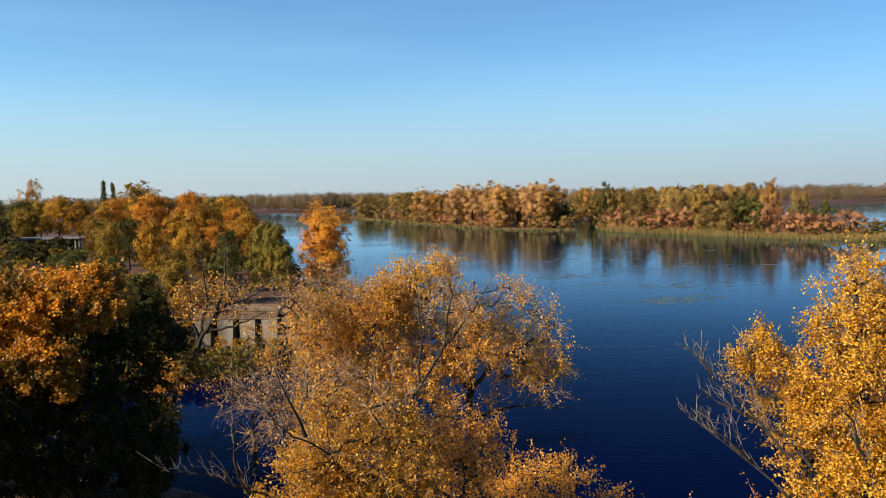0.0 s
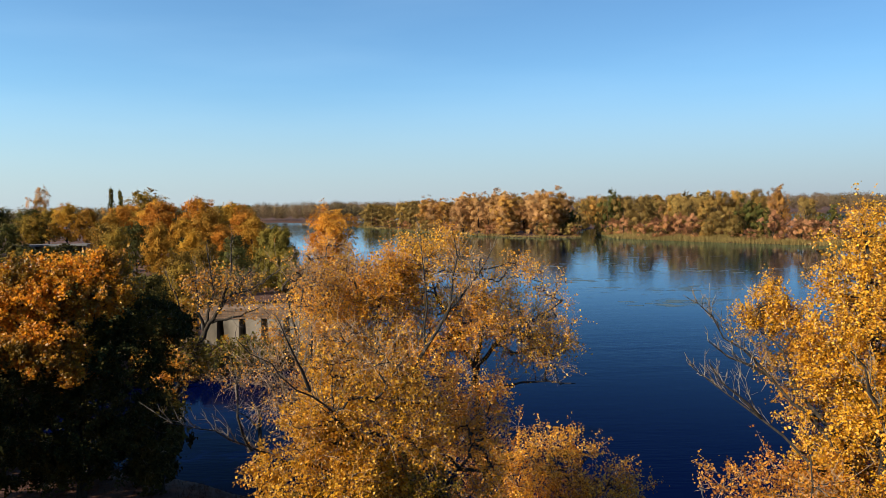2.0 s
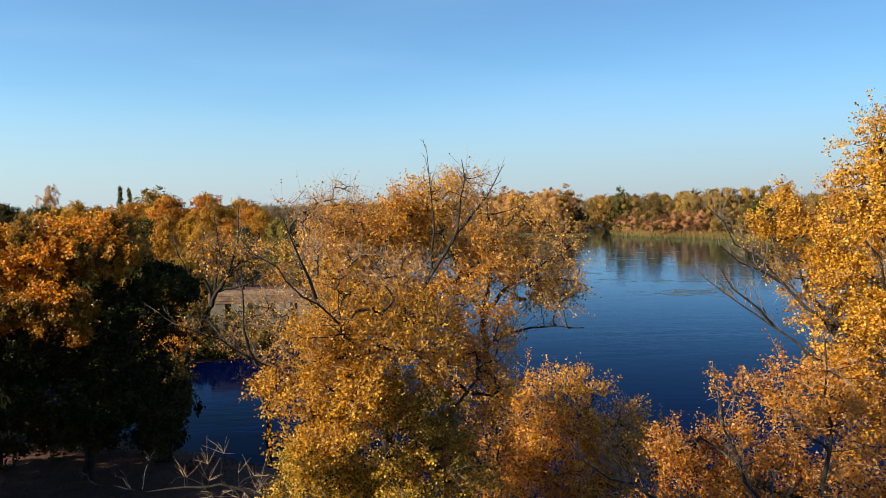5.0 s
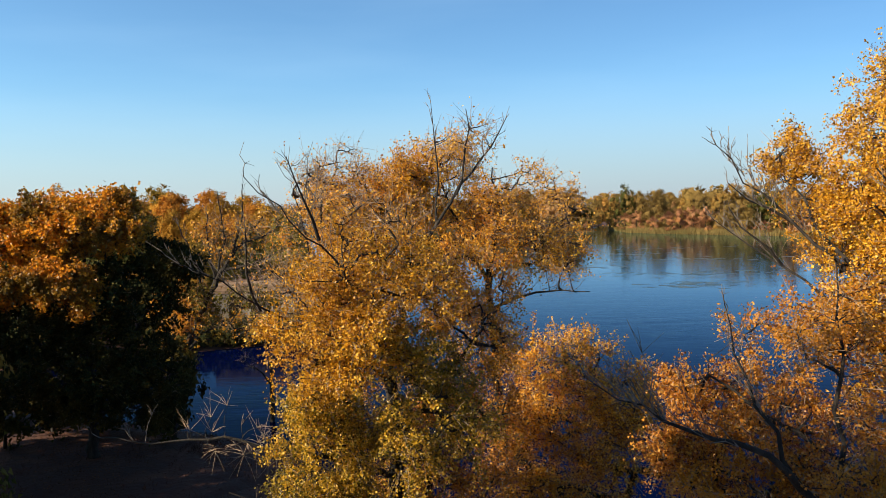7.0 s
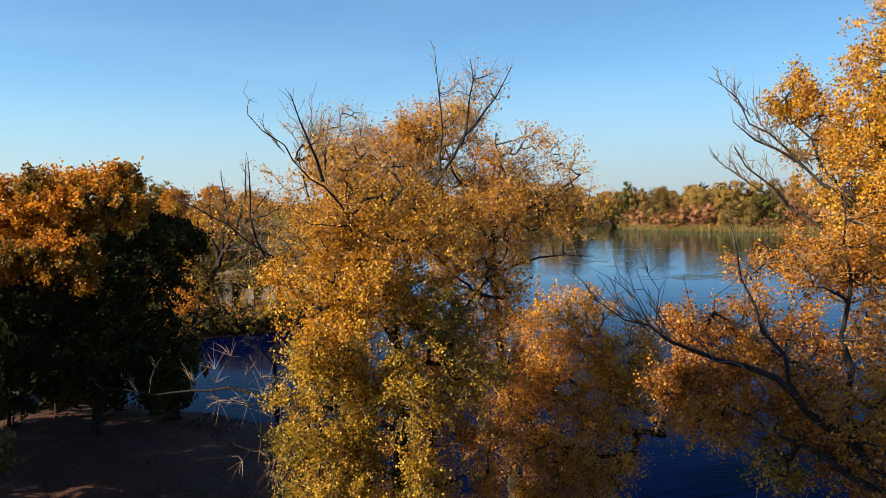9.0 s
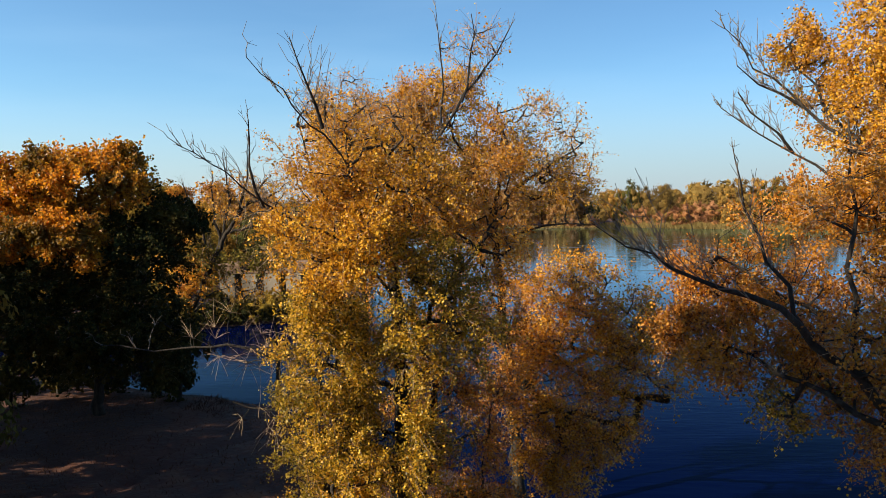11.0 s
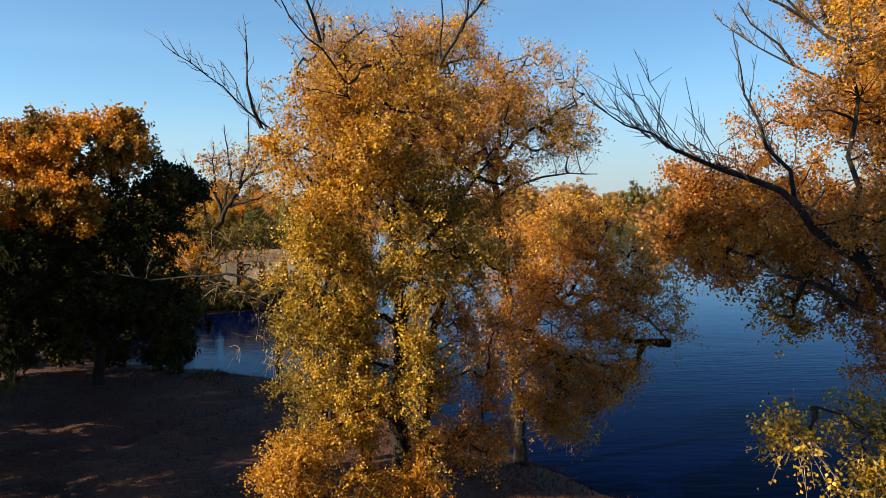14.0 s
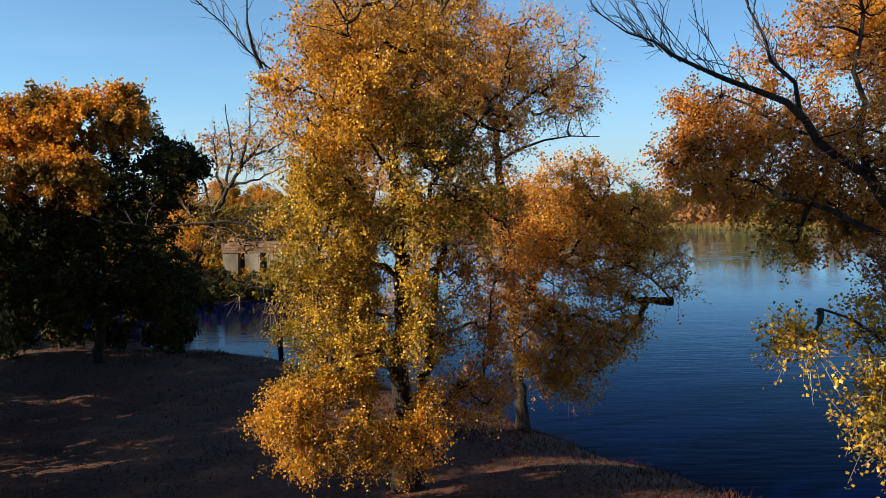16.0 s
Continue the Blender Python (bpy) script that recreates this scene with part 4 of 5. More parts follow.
# ---- trees further off ----
def crown_lobes(rng, H, R, low, n_lobes, clusters, per, mat, shape):
    out = []
    for i in range(n_lobes):
        f = (i + 0.5) / n_lobes
        z = H * (low + (0.96 - low) * f)
        prof = {"round": math.sin(math.pi * (0.18 + 0.74 * f)) ** 0.7, "tall": 0.45 + 0.55 * math.sin(math.pi * (0.1 + 0.75 * f)), "column": 0.95 - 0.7 * f ** 5, "droop": (1 - 0.55 * f)}[shape]
        a = i * 2.4 + rng.uniform(-0.4, 0.4)
        rr = R * prof * {"tall": 0.3, "column": 0.1}.get(shape, 0.48) * rng.uniform(0.5, 1.1)
        r = R * prof * (1.0 if shape == "column" else rng.uniform(0.55, 0.85))
        out.append(((math.cos(a) * rr, math.sin(a) * rr, z), (r, r, r * rng.uniform(0.7, 1.0) * (1.5 if shape in ("tall", "column") else 1)), clusters // n_lobes, per, mat, -0.9, ""))
    return out


def proto(name, label, crown_label, seed, H, R, mat, shape="round", low=0.3, n_lobes=9, clusters=110, per=32, leaf=0.42, category="tree", twig_len=0.9):
    rng = np.random.default_rng(seed)
    root = planted(name, 0, 0, 0, label, category)
    lobes = crown_lobes(rng, H, R, low, n_lobes, clusters, per, mat, shape)
    stems = [([(0, 0, -0.3), (rng.normal() * 0.1, rng.normal() * 0.1, H * 0.3), (rng.normal() * 0.4, rng.normal() * 0.4, H * 0.6), (0, 0, H * 0.9)], 0.018 * H + 0.04, 0.03)]
    for l in lobes[1::2]:
        c = np.array(l[0])
        stems.append(([(0, 0, c[2] * 0.55), tuple(c * (0.5, 0.5, 0.8)), tuple(c)], 0.008 * H, 0.02))
    return grow(root, rng, stems, lobes, leaf, twig_len=twig_len, twigs=3, stem_sides=6, step=1.2, one_crown=mat, crown_label=crown_label, tip_r=0.02, wobble=0.1, fine=False, facing=2.2 if leaf > 0.48 else 1.1, spread=0.035 * H ** 0.5 * R ** 0.5)


class Kind:
    """A kind of tree: the first goes where it is first wanted, the rest are copies."""
    def __init__(self, *a, **k):
        self.ob, self.fresh, self.H = proto(*a, **k), True, a[4]

    def place(self, x, y, h, group, rot, wide=1.0, sink=0.0):
        s = h / self.H
        m = Matrix.LocRotScale((x, y, ground_z(x, y) - sink), Euler((0, 0, rot)), (s * wide, s * wide, s))
        if self.fresh:
            self.ob.matrix_basis, self.fresh = m, False
            ob = self.ob
        else:
            ob = copy_thing(self.ob, m)
            ob.scale = (s * wide, s * wide, s)
        return tagged(ob, group=group)


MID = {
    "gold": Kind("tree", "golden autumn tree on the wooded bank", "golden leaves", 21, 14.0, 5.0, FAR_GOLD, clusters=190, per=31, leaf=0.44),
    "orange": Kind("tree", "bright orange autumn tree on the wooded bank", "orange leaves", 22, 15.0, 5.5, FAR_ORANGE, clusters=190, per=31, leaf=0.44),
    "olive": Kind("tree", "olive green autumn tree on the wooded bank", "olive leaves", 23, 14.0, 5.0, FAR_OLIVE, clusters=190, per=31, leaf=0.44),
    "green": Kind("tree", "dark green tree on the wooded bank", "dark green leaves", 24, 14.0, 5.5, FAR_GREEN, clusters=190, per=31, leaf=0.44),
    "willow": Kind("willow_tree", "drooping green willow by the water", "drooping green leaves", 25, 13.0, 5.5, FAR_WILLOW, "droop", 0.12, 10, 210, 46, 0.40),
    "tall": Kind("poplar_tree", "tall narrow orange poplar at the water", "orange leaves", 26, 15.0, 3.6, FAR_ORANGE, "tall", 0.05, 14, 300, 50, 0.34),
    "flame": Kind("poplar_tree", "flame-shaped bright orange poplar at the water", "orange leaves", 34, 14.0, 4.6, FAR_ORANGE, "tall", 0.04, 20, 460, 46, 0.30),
    # unseen shade caster for the right poplar, crown raised so sun passes below
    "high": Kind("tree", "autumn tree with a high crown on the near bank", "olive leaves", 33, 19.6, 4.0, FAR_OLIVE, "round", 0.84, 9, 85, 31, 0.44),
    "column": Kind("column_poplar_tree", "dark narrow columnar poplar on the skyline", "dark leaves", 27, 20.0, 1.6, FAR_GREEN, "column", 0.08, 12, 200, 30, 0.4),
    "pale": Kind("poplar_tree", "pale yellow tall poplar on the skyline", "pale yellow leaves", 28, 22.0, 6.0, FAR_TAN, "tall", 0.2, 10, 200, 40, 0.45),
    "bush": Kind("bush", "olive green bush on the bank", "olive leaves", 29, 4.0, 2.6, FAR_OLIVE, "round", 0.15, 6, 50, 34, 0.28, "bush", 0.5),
    "dbush": Kind("bush", "dense dark green bush on the bank", "dark green leaves", 31, 5.0, 2.9, SHADED_GREEN, "round", 0.08, 7, 70, 44, 0.28, "bush", 0.6),
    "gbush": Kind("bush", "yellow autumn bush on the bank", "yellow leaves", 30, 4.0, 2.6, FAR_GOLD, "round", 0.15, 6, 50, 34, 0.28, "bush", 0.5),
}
rng = np.random.default_rng(77)
LEFT_GROUP = "trees on the wooded bank"
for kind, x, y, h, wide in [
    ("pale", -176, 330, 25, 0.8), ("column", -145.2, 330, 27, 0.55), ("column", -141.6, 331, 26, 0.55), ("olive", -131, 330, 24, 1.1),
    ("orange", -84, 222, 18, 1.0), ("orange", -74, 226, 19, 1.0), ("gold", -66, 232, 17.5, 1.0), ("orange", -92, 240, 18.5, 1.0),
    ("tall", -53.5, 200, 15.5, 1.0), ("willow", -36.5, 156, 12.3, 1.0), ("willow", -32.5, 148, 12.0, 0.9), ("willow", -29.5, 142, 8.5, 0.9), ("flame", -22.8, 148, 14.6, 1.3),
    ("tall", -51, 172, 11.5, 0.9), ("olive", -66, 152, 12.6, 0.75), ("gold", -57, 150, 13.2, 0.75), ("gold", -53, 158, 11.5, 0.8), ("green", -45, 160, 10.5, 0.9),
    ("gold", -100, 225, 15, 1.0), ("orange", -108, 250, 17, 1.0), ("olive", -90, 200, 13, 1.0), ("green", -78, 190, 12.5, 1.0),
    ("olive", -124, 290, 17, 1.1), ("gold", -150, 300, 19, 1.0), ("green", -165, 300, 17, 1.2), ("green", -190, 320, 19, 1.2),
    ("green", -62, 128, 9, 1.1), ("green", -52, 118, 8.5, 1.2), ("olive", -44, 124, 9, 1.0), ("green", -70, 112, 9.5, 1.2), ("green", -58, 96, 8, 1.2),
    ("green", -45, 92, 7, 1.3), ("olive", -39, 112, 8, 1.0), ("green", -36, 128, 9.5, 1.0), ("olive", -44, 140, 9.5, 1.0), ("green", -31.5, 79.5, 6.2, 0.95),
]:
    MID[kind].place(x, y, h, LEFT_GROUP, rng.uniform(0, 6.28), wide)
for kind, x, y, h, wide in [
    ("bush", -27.5, 82, 3.2, 1.1), ("bush", -28.6, 86.6, 3.1, 0.9), ("gbush", -25.6, 86.8, 3.1, 0.9), ("bush", -22.6, 86.9, 3.1, 0.9), ("bush", -19.4, 87, 3.1, 0.9), ("bush", -20.5, 132, 1.8, 1.2), ("bush", -22.0, 138, 1.8, 1.2), ("bush", -25.5, 143, 2.2, 1.2), ("dbush", -20.5, 124, 3.0, 1.1), ("dbush", -26.5, 150, 3.6, 1.1), ("bush", -19.0, 116, 3.2, 1.1), ("dbush", -30, 155, 4, 1.2), ("dbush", -26, 80.4, 4.2, 0.9), ("dbush", -23, 80.4, 4.0, 0.9), ("gbush", -18.5, 84.5, 3.2, 0.9), ("dbush", -20, 82, 4.0, 0.8), ("bush", -16, 88, 3.0, 0.9), ("dbush", -29.5, 79, 4.4, 0.9), ("gbush", -23.5, 85, 4.6, 0.9), ("bush", -32, 80, 3.6, 1.1), ("bush", -37, 78, 4.5, 1.2), ("bush", -21, 82, 2.6, 1.1),
    ("bush", -29, 86, 3.0, 1.1), ("gbush", -20, 86, 3.6, 0.9), ("bush", -34, 86, 3.4, 1.1), ("bush", -24.5, 80.5, 3.2, 1.1), ("bush", -21.5, 81, 2.8, 1.1), ("dbush", -36, 70.5, 5, 1.3), ("dbush", -41, 69.5, 5.5, 1.4), ("dbush", -46, 70, 6, 1.4), ("dbush", -52, 70, 6, 1.5), ("dbush", -31, 77, 3.4, 1.2), ("dbush", -58, 71, 7, 1.5), ("dbush", -44, 78, 7, 1.3), ("dbush", -52, 80, 8, 1.3), ("dbush", -37, 83, 5, 1.2), ("gbush", -33, 97, 4.2, 0.9), ("bush", -40, 86, 5, 1.2), ("bush", -43, 74, 4, 1.2), ("gbush", -26, 92, 3.6, 0.9), ("bush", -18.5, 88, 3.4, 1.0), ("bush", -17, 96, 4, 1.0),
]:
    if -32 < x < -15.5 and 78 < y < 90:
        h = min(h, 2.4 if y < 84 else 1.7)
    MID[kind].place(x, y, h, "bushes on the wooded bank", rng.uniform(0, 6.28), wide)
for kind, x, y, h, wide in [("green", -172, 262, 12, 1.2), ("olive", -160, 292, 15, 1.1), ("gold", -142, 300, 17, 1.0), ("green", -126, 296, 15, 1.1), ("gold", -116, 290, 16, 1.0), ("green", -182, 285, 16, 1.2),
                            ("green", -158, 258, 11, 1.0), ("green", -154, 268, 12, 0.9), ("green", -150, 254, 9, 0.8), ("orange", -132, 318, 18, 1.0), ("olive", -168, 320, 17, 1.2), ("green", -108, 270, 13, 1.1), ("olive", -98, 262, 14, 1.1), ("green", -195, 300, 17, 1.2)]:
    MID[kind].place(x, y, h, LEFT_GROUP, rng.uniform(0, 6.28), wide)
for i in range(13):
    MID[("bush", "dbush")[i % 2]].place(-172 + i * 6.2, 240 + rng.uniform(-8, 6), rng.uniform(2.6, 3.6), "bushes on the wooded bank", rng.uniform(0, 6.28), 1.7)
for i in range(22):
    y = rng.uniform(165, 262)
    MID[("dbush", "green", "dbush", "bush")[i % 4]].place(-y * rng.uniform(0.49, 0.58), y, rng.uniform(3.5, 5.5), "bushes on the wooded bank", rng.uniform(0, 6.28), 1.4)
for i in range(10):
    MID[("dbush", "bush")[i % 2]].place(rng.uniform(-76, -54), rng.uniform(136, 172), rng.uniform(3.5, 5.5), "bushes on the wooded bank", rng.uniform(0, 6.28), 1.3)
for i in range(17):
    x = -33 + i * 1.05
    y = float(np.interp(x, [-38, -30, -22, -16], [69, 76, 79, 83])) + 0.9 + rng.uniform(-0.3, 0.6)
    MID[("dbush", "bush", "dbush")[i % 3]].place(x, y, rng.uniform(1.4, 2.1), "bushes on the wooded bank", rng.uniform(0, 6.28), rng.uniform(1.1, 1.5))
# undergrowth and further trees that cover the bank
for i in range(70):
    y = 88 + 190 * rng.uniform() ** 1.2
    edge = np.interp(y, [80, 92, 128, 152, 162, 200, 350], [-24, -18, -20, -22, -33, -42, -84])
    x = edge - rng.uniform(2, 0.42 * y)
    if (-36 < x and 84 < y < 165) or (x < -0.4 * y and y > 140):
        continue
    if i % 3 == 0:
        MID[("green", "olive", "gold", "green")[rng.integers(4)]].place(x, y, rng.uniform(5, 7) + y * 0.010, LEFT_GROUP, rng.uniform(0, 6.28), 1.1)
    else:
        MID[("bush", "bush", "gbush")[rng.integers(3)]].place(x, y, rng.uniform(3, 5.5), "bushes on the wooded bank", rng.uniform(0, 6.28), 1.3)
# unseen trees beside and behind the camera, added to cast shade and block skylight
for kind, x, y, h, wide in [("gold", -30, 26.5, 15, 1.0), ("green", -32, 36, 14, 1.0), ("olive", -39, 45, 14, 1.1), ("gold", -28, 20.5, 13, 0.9), ("high", -10.9, 3.9, 19.3, 1.0), ("olive", -14.5, 15.0, 6.5, 1.0), ("green", -16.2, 18.4, 9.6, 0.8), ("green", -19.0, 15.6, 13.4, 0.62), ("green", -18.5, 24.5, 7.5, 0.9), ("green", -17.5, 21.2, 7.0, 0.9), ("olive", -21.5, 28.0, 10.5, 0.9), ("green", -11.5, 11.0, 6.0, 0.9), ("olive", -24, 5, 12.5, 1.0), ("green", -34, 30.5, 16, 0.9), ("olive", -22, 14, 13, 0.9),
                            ("olive", -22, -4, 14, 1.0), ("gold", -8, -16, 15, 1.0), ("green", 6, -15, 15, 1.1), ("olive", 18, -6, 14, 1.0), ("gold", -40, 30, 15, 1.1), ("green", -16, -14, 14, 1.0), ("olive", 20, 4, 13, 0.9)]:
    tagged(MID[kind].place(x, y, h, "trees on the near bank", rng.uniform(0, 6.28), wide), "unseen tree on the near bank, added for shade")
for x, y, h, wide in [(-17.2, 44.6, 5.6, 0.75), (-22.5, 46.5, 4.2, 1.1), (-25.5, 46.5, 4.6, 1.1), (-29.5, 49.5, 3.6, 1.2), (-26.5, 43.0, 4.0, 1.0), (-19.2, 46.6, 3.6, 1.0)]:
    MID["dbush"].place(x, y, h, "bushes on the near bank", rng.uniform(0, 6.28), wide)
for i in range(26):
    x, y = rng.uniform(-62, -31), rng.uniform(88, 138)
    if x > -34 and y < 100:
        continue
    MID[("bush", "dbush", "dbush", "gbush")[i % 4]].place(x, y, rng.uniform(3, 5), "bushes on the wooded bank", rng.uniform(0, 6.28), 1.4)
# a belt of trees along the river on the wooded bank
belt = []
kinds = ["orange", "gold", "olive", "green", "gold", "orange", "olive"]
for i in range(32):
    y = 190 + i * 25 + rng.uniform(-6, 6)
    edge = np.interp(y, [162, 200, 350, 540, 820, 1040], [-30, -38, -80, -120, -200, -255])
    for k in range(2):
        x = edge - 9 - k * rng.uniform(10, 30) - y * 0.02
        # past 420 m mostly green kinds, their dark leaves standing for the shaded side
        belt.append((x, y, kinds[rng.integers(7)] if y < 420 else ("green", "olive", "green", "gold", "tan")[rng.integers(5)]))

ISLE = {
    "tan": Kind("tree", "tan autumn tree on the river island", "tan leaves", 41, 18.0, 6.0, ISLE_TAN, "tall", 0.05, 14, 120, 42, 0.58),
    "orange": Kind("tree", "orange-brown autumn tree on the river island", "orange-brown leaves", 42, 18.0, 6.0, ISLE_ORANGE, "tall", 0.05, 14, 120, 42, 0.58),
    "gold": Kind("tree", "golden autumn tree on the river island", "golden leaves", 43, 17.0, 6.5, ISLE_GOLD, "round", 0.06, 14, 120, 42, 0.58),
    "olive": Kind("tree", "olive green tree on the river island", "olive leaves", 44, 16.0, 7.0, ISLE_OLIVE, "round", 0.06, 14, 120, 42, 0.58),
    "green": Kind("tree", "dark green tree by the river", "dark green leaves", 47, 15.0, 6.5, FAR_GREEN, "round", 0.06, 14, 120, 42, 0.58),
    "red": Kind("bush", "reddish brown bush on the river island", "reddish leaves", 45, 7.0, 4.2, ISLE_RED, "round", 0.1, 7, 40, 40, 0.5, "bush"),
    "low": Kind("bush", "olive bush by the island shore", "olive leaves", 46, 6.0, 4.5, ISLE_OLIVE, "round", 0.1, 7, 40, 40, 0.5, "bush"),
}


for x, y, name in belt:
    (ISLE if y > 240 else MID)[name].place(x, y, rng.uniform(11, 16) + y * 0.004, LEFT_GROUP, rng.uniform(0, 6.28))


def on_island(poly, n, pick, tall, group, x_range, y_range, inner, outer=1e9):
    done = 0
    while done < n:
        x, y = rng.uniform(*x_range), rng.uniform(*y_range)
        d = float(shore_distance(np.array([x]), np.array([y]), poly)[0])
        if not inner < d < outer or (x > 0.485 * y and pick[0] != "red"):
            continue
        name = pick[rng.integers(len(pick))]
        ISLE[name].place(x, y, rng.uniform(*tall), group, rng.uniform(0, 6.28), rng.uniform(1.05, 1.45))
        done += 1


WEST, EAST = "trees on the west island", "trees on the east island"
on_island(ISLAND_WEST, 16, ["olive", "gold", "olive", "olive"], (15, 20.5), WEST, (-78, -15), (500, 690), 6, 40)
on_island(ISLAND_WEST, 42, ["tan", "tan", "orange", "tan", "orange", "tan"], (17, 23), WEST, (-18, 62), (390, 560), 6, 32)
on_island(ISLAND_WEST, 22, ["low", "red", "red"], (4, 7), WEST, (-50, 66), (385, 600), 2, 7)
on_island(ISLAND_WEST, 26, ["tan", "gold", "olive", "orange"], (17, 22), WEST, (40, 230), (480, 700), 25, 200)
# the east island: each as its direction from the bank, distance, height and width
for kind, r, y, h, wide in [
    # shade in the notch and beside gold crowns is given as dark green kinds
    ("green", 0.160, 415, 13, 1.0), ("green", 0.156, 430, 11, 1.1), ("tan", 0.152, 425, 19, 0.9), ("low", 0.158, 404, 5, 1.0), ("olive", 0.170, 486, 17, 1.0), ("gold", 0.178, 502, 19, 0.9),
    ("low", 0.213, 400, 6, 1.2), ("low", 0.220, 386, 4.5, 1.2), ("green", 0.197, 432, 13, 0.9), ("red", 0.213, 392, 8, 1.2),
    ("green", 0.214, 408, 22, 0.7), ("gold", 0.200, 425, 19, 0.7), ("olive", 0.228, 404, 19.5, 0.8), ("red", 0.228, 378, 9, 1.0), ("olive", 0.250, 378, 19.5, 1.0), ("olive", 0.262, 386, 18, 0.9), ("red", 0.248, 362, 6.5, 1.2),
    ("red", 0.268, 352, 8.5, 1.2), ("red", 0.283, 350, 9.5, 1.1), ("gold", 0.293, 376, 20, 0.8), ("olive", 0.300, 366, 18, 0.9), ("red", 0.300, 345, 10.5, 1.1), ("red", 0.318, 335, 10, 1.0), ("olive", 0.313, 358, 17.5, 0.9),
    ("gold", 0.335, 335, 16.5, 0.9), ("gold", 0.352, 338, 20.5, 1.0), ("olive", 0.345, 326, 12, 1.2), ("olive", 0.366, 324, 13.5, 1.1), ("gold", 0.376, 342, 20.5, 0.9), ("green", 0.388, 326, 16, 0.9), ("green", 0.402, 322, 15, 0.9),
    ("gold", 0.400, 346, 21, 0.8), ("red", 0.392, 310, 5, 1.3), ("tan", 0.424, 334, 22, 0.7), ("orange", 0.432, 330, 20, 0.7), ("green", 0.414, 318, 12, 0.9), ("red", 0.424, 304, 11, 0.9), ("red", 0.443, 300, 8.5, 1.1),
    ("olive", 0.464, 310, 17, 0.75), ("gold", 0.470, 324, 16.5, 0.7), ("red", 0.458, 298, 9, 1.1), ("red", 0.472, 294, 8, 1.2), ("green", 0.499, 302, 13, 0.7), ("green", 0.484, 306, 10, 0.9), ("red", 0.486, 292, 8.5, 1.1),
    ("red", 0.502, 290, 8, 1.2), ("red", 0.518, 290, 9, 1.1), ("red", 0.532, 292, 9.5, 1.1), ("red", 0.545, 294, 7.5, 1.1), ("low", 0.556, 288, 5, 1.4), ("green", 0.566, 296, 5.5, 1.3), ("low", 0.572, 300, 5, 1.3),
]:
    ISLE[kind].place(r * y, y, h, EAST, rng.uniform(0, 6.28), wide)
on_island(ISLAND_EAST, 24, ["gold", "tan", "olive", "orange", "low"], (13, 19), EAST, (90, 190), (370, 550), 24, 80)
on_island(ISLAND_EAST, 22, ["low", "low", "red"], (3, 5.5), EAST, (84, 165), (262, 420), 9, 16)
on_island(ISLAND_WEST, 16, ["red", "low", "red"], (5, 9), WEST, (-75, 66), (390, 690), 8, 45)


# ---- woods on the horizon, reeds, grass and litter ----
def wood(name, label, line, depth, n, tall, per, leaf, mat, seed):
    r = np.random.default_rng(seed)
    L = np.array(line, float)
    seg = r.integers(0, len(L) - 1, n)
    f = r.uniform(size=(n, 1))
    base = L[seg] * (1 - f) + L[seg + 1] * f
    back = r.uniform(0, depth, n)
    base = base + np.stack([np.zeros(n), back], 1)
    H = r.uniform(*tall, n)
    R = H * r.uniform(0.22, 0.36, n)
    u = unit(r.normal(size=(n, per, 3))) * r.uniform(0.3, 1, (n, per, 1)) ** 0.5
    c = np.stack([base[:, 0], base[:, 1], 1.2 + H * 0.56], 1)
    pos = c[:, None] + u * np.stack([R, R, H * 0.46], 1)[:, None]
    pos = pos.reshape(-1, 3)
    v, q = sprays(pos, r.normal(size=pos.shape), leaf * r.uniform(0.6, 1.4, len(pos)), r, 0.9, u.reshape(-1, 3) * 2.6 + r.normal(size=pos.shape) * 0.5)
    return tagged(new(name, mesh_from(name, v, q, mat)), label, "woods", kind="stuff")


# the leaf colours of these woods carry the haze
wood("far_woods", "brown autumn woods along the far shore", [(-270, 1010), (-141, 872), (-150, 1120), (-60, 1130), (120, 1000), (300, 940), (480, 906), (700, 1045)], 90, 520, (16, 26), 260, 0.95, HAZE_BROWN, 51)
wood("far_woods", "olive woods along the far shore", [(-270, 1015), (-141, 880), (-60, 1135), (120, 1005), (480, 912), (700, 1050)], 120, 260, (15, 24), 190, 1.2, HAZE_OLIVE, 52)
wood("far_woods", "haze-toned brown woods behind the wooded bank", [(-1100, 420), (-420, 420), (-300, 560), (-330, 1000)], 140, 420, (16, 24), 120, 1.4, HAZE_OLIVE, 53)
wood("far_woods", "haze-toned brown woods on the horizon", [(-900, 1500), (900, 1400)], 300, 700, (18, 30), 150, 1.5, HAZE_BROWN, 54)
wood("far_woods", "brown woods on the horizon beyond the river", [(560, 1010), (1500, 1500)], 300, 420, (15, 22), 150, 1.5, HAZE_BROWN, 55)


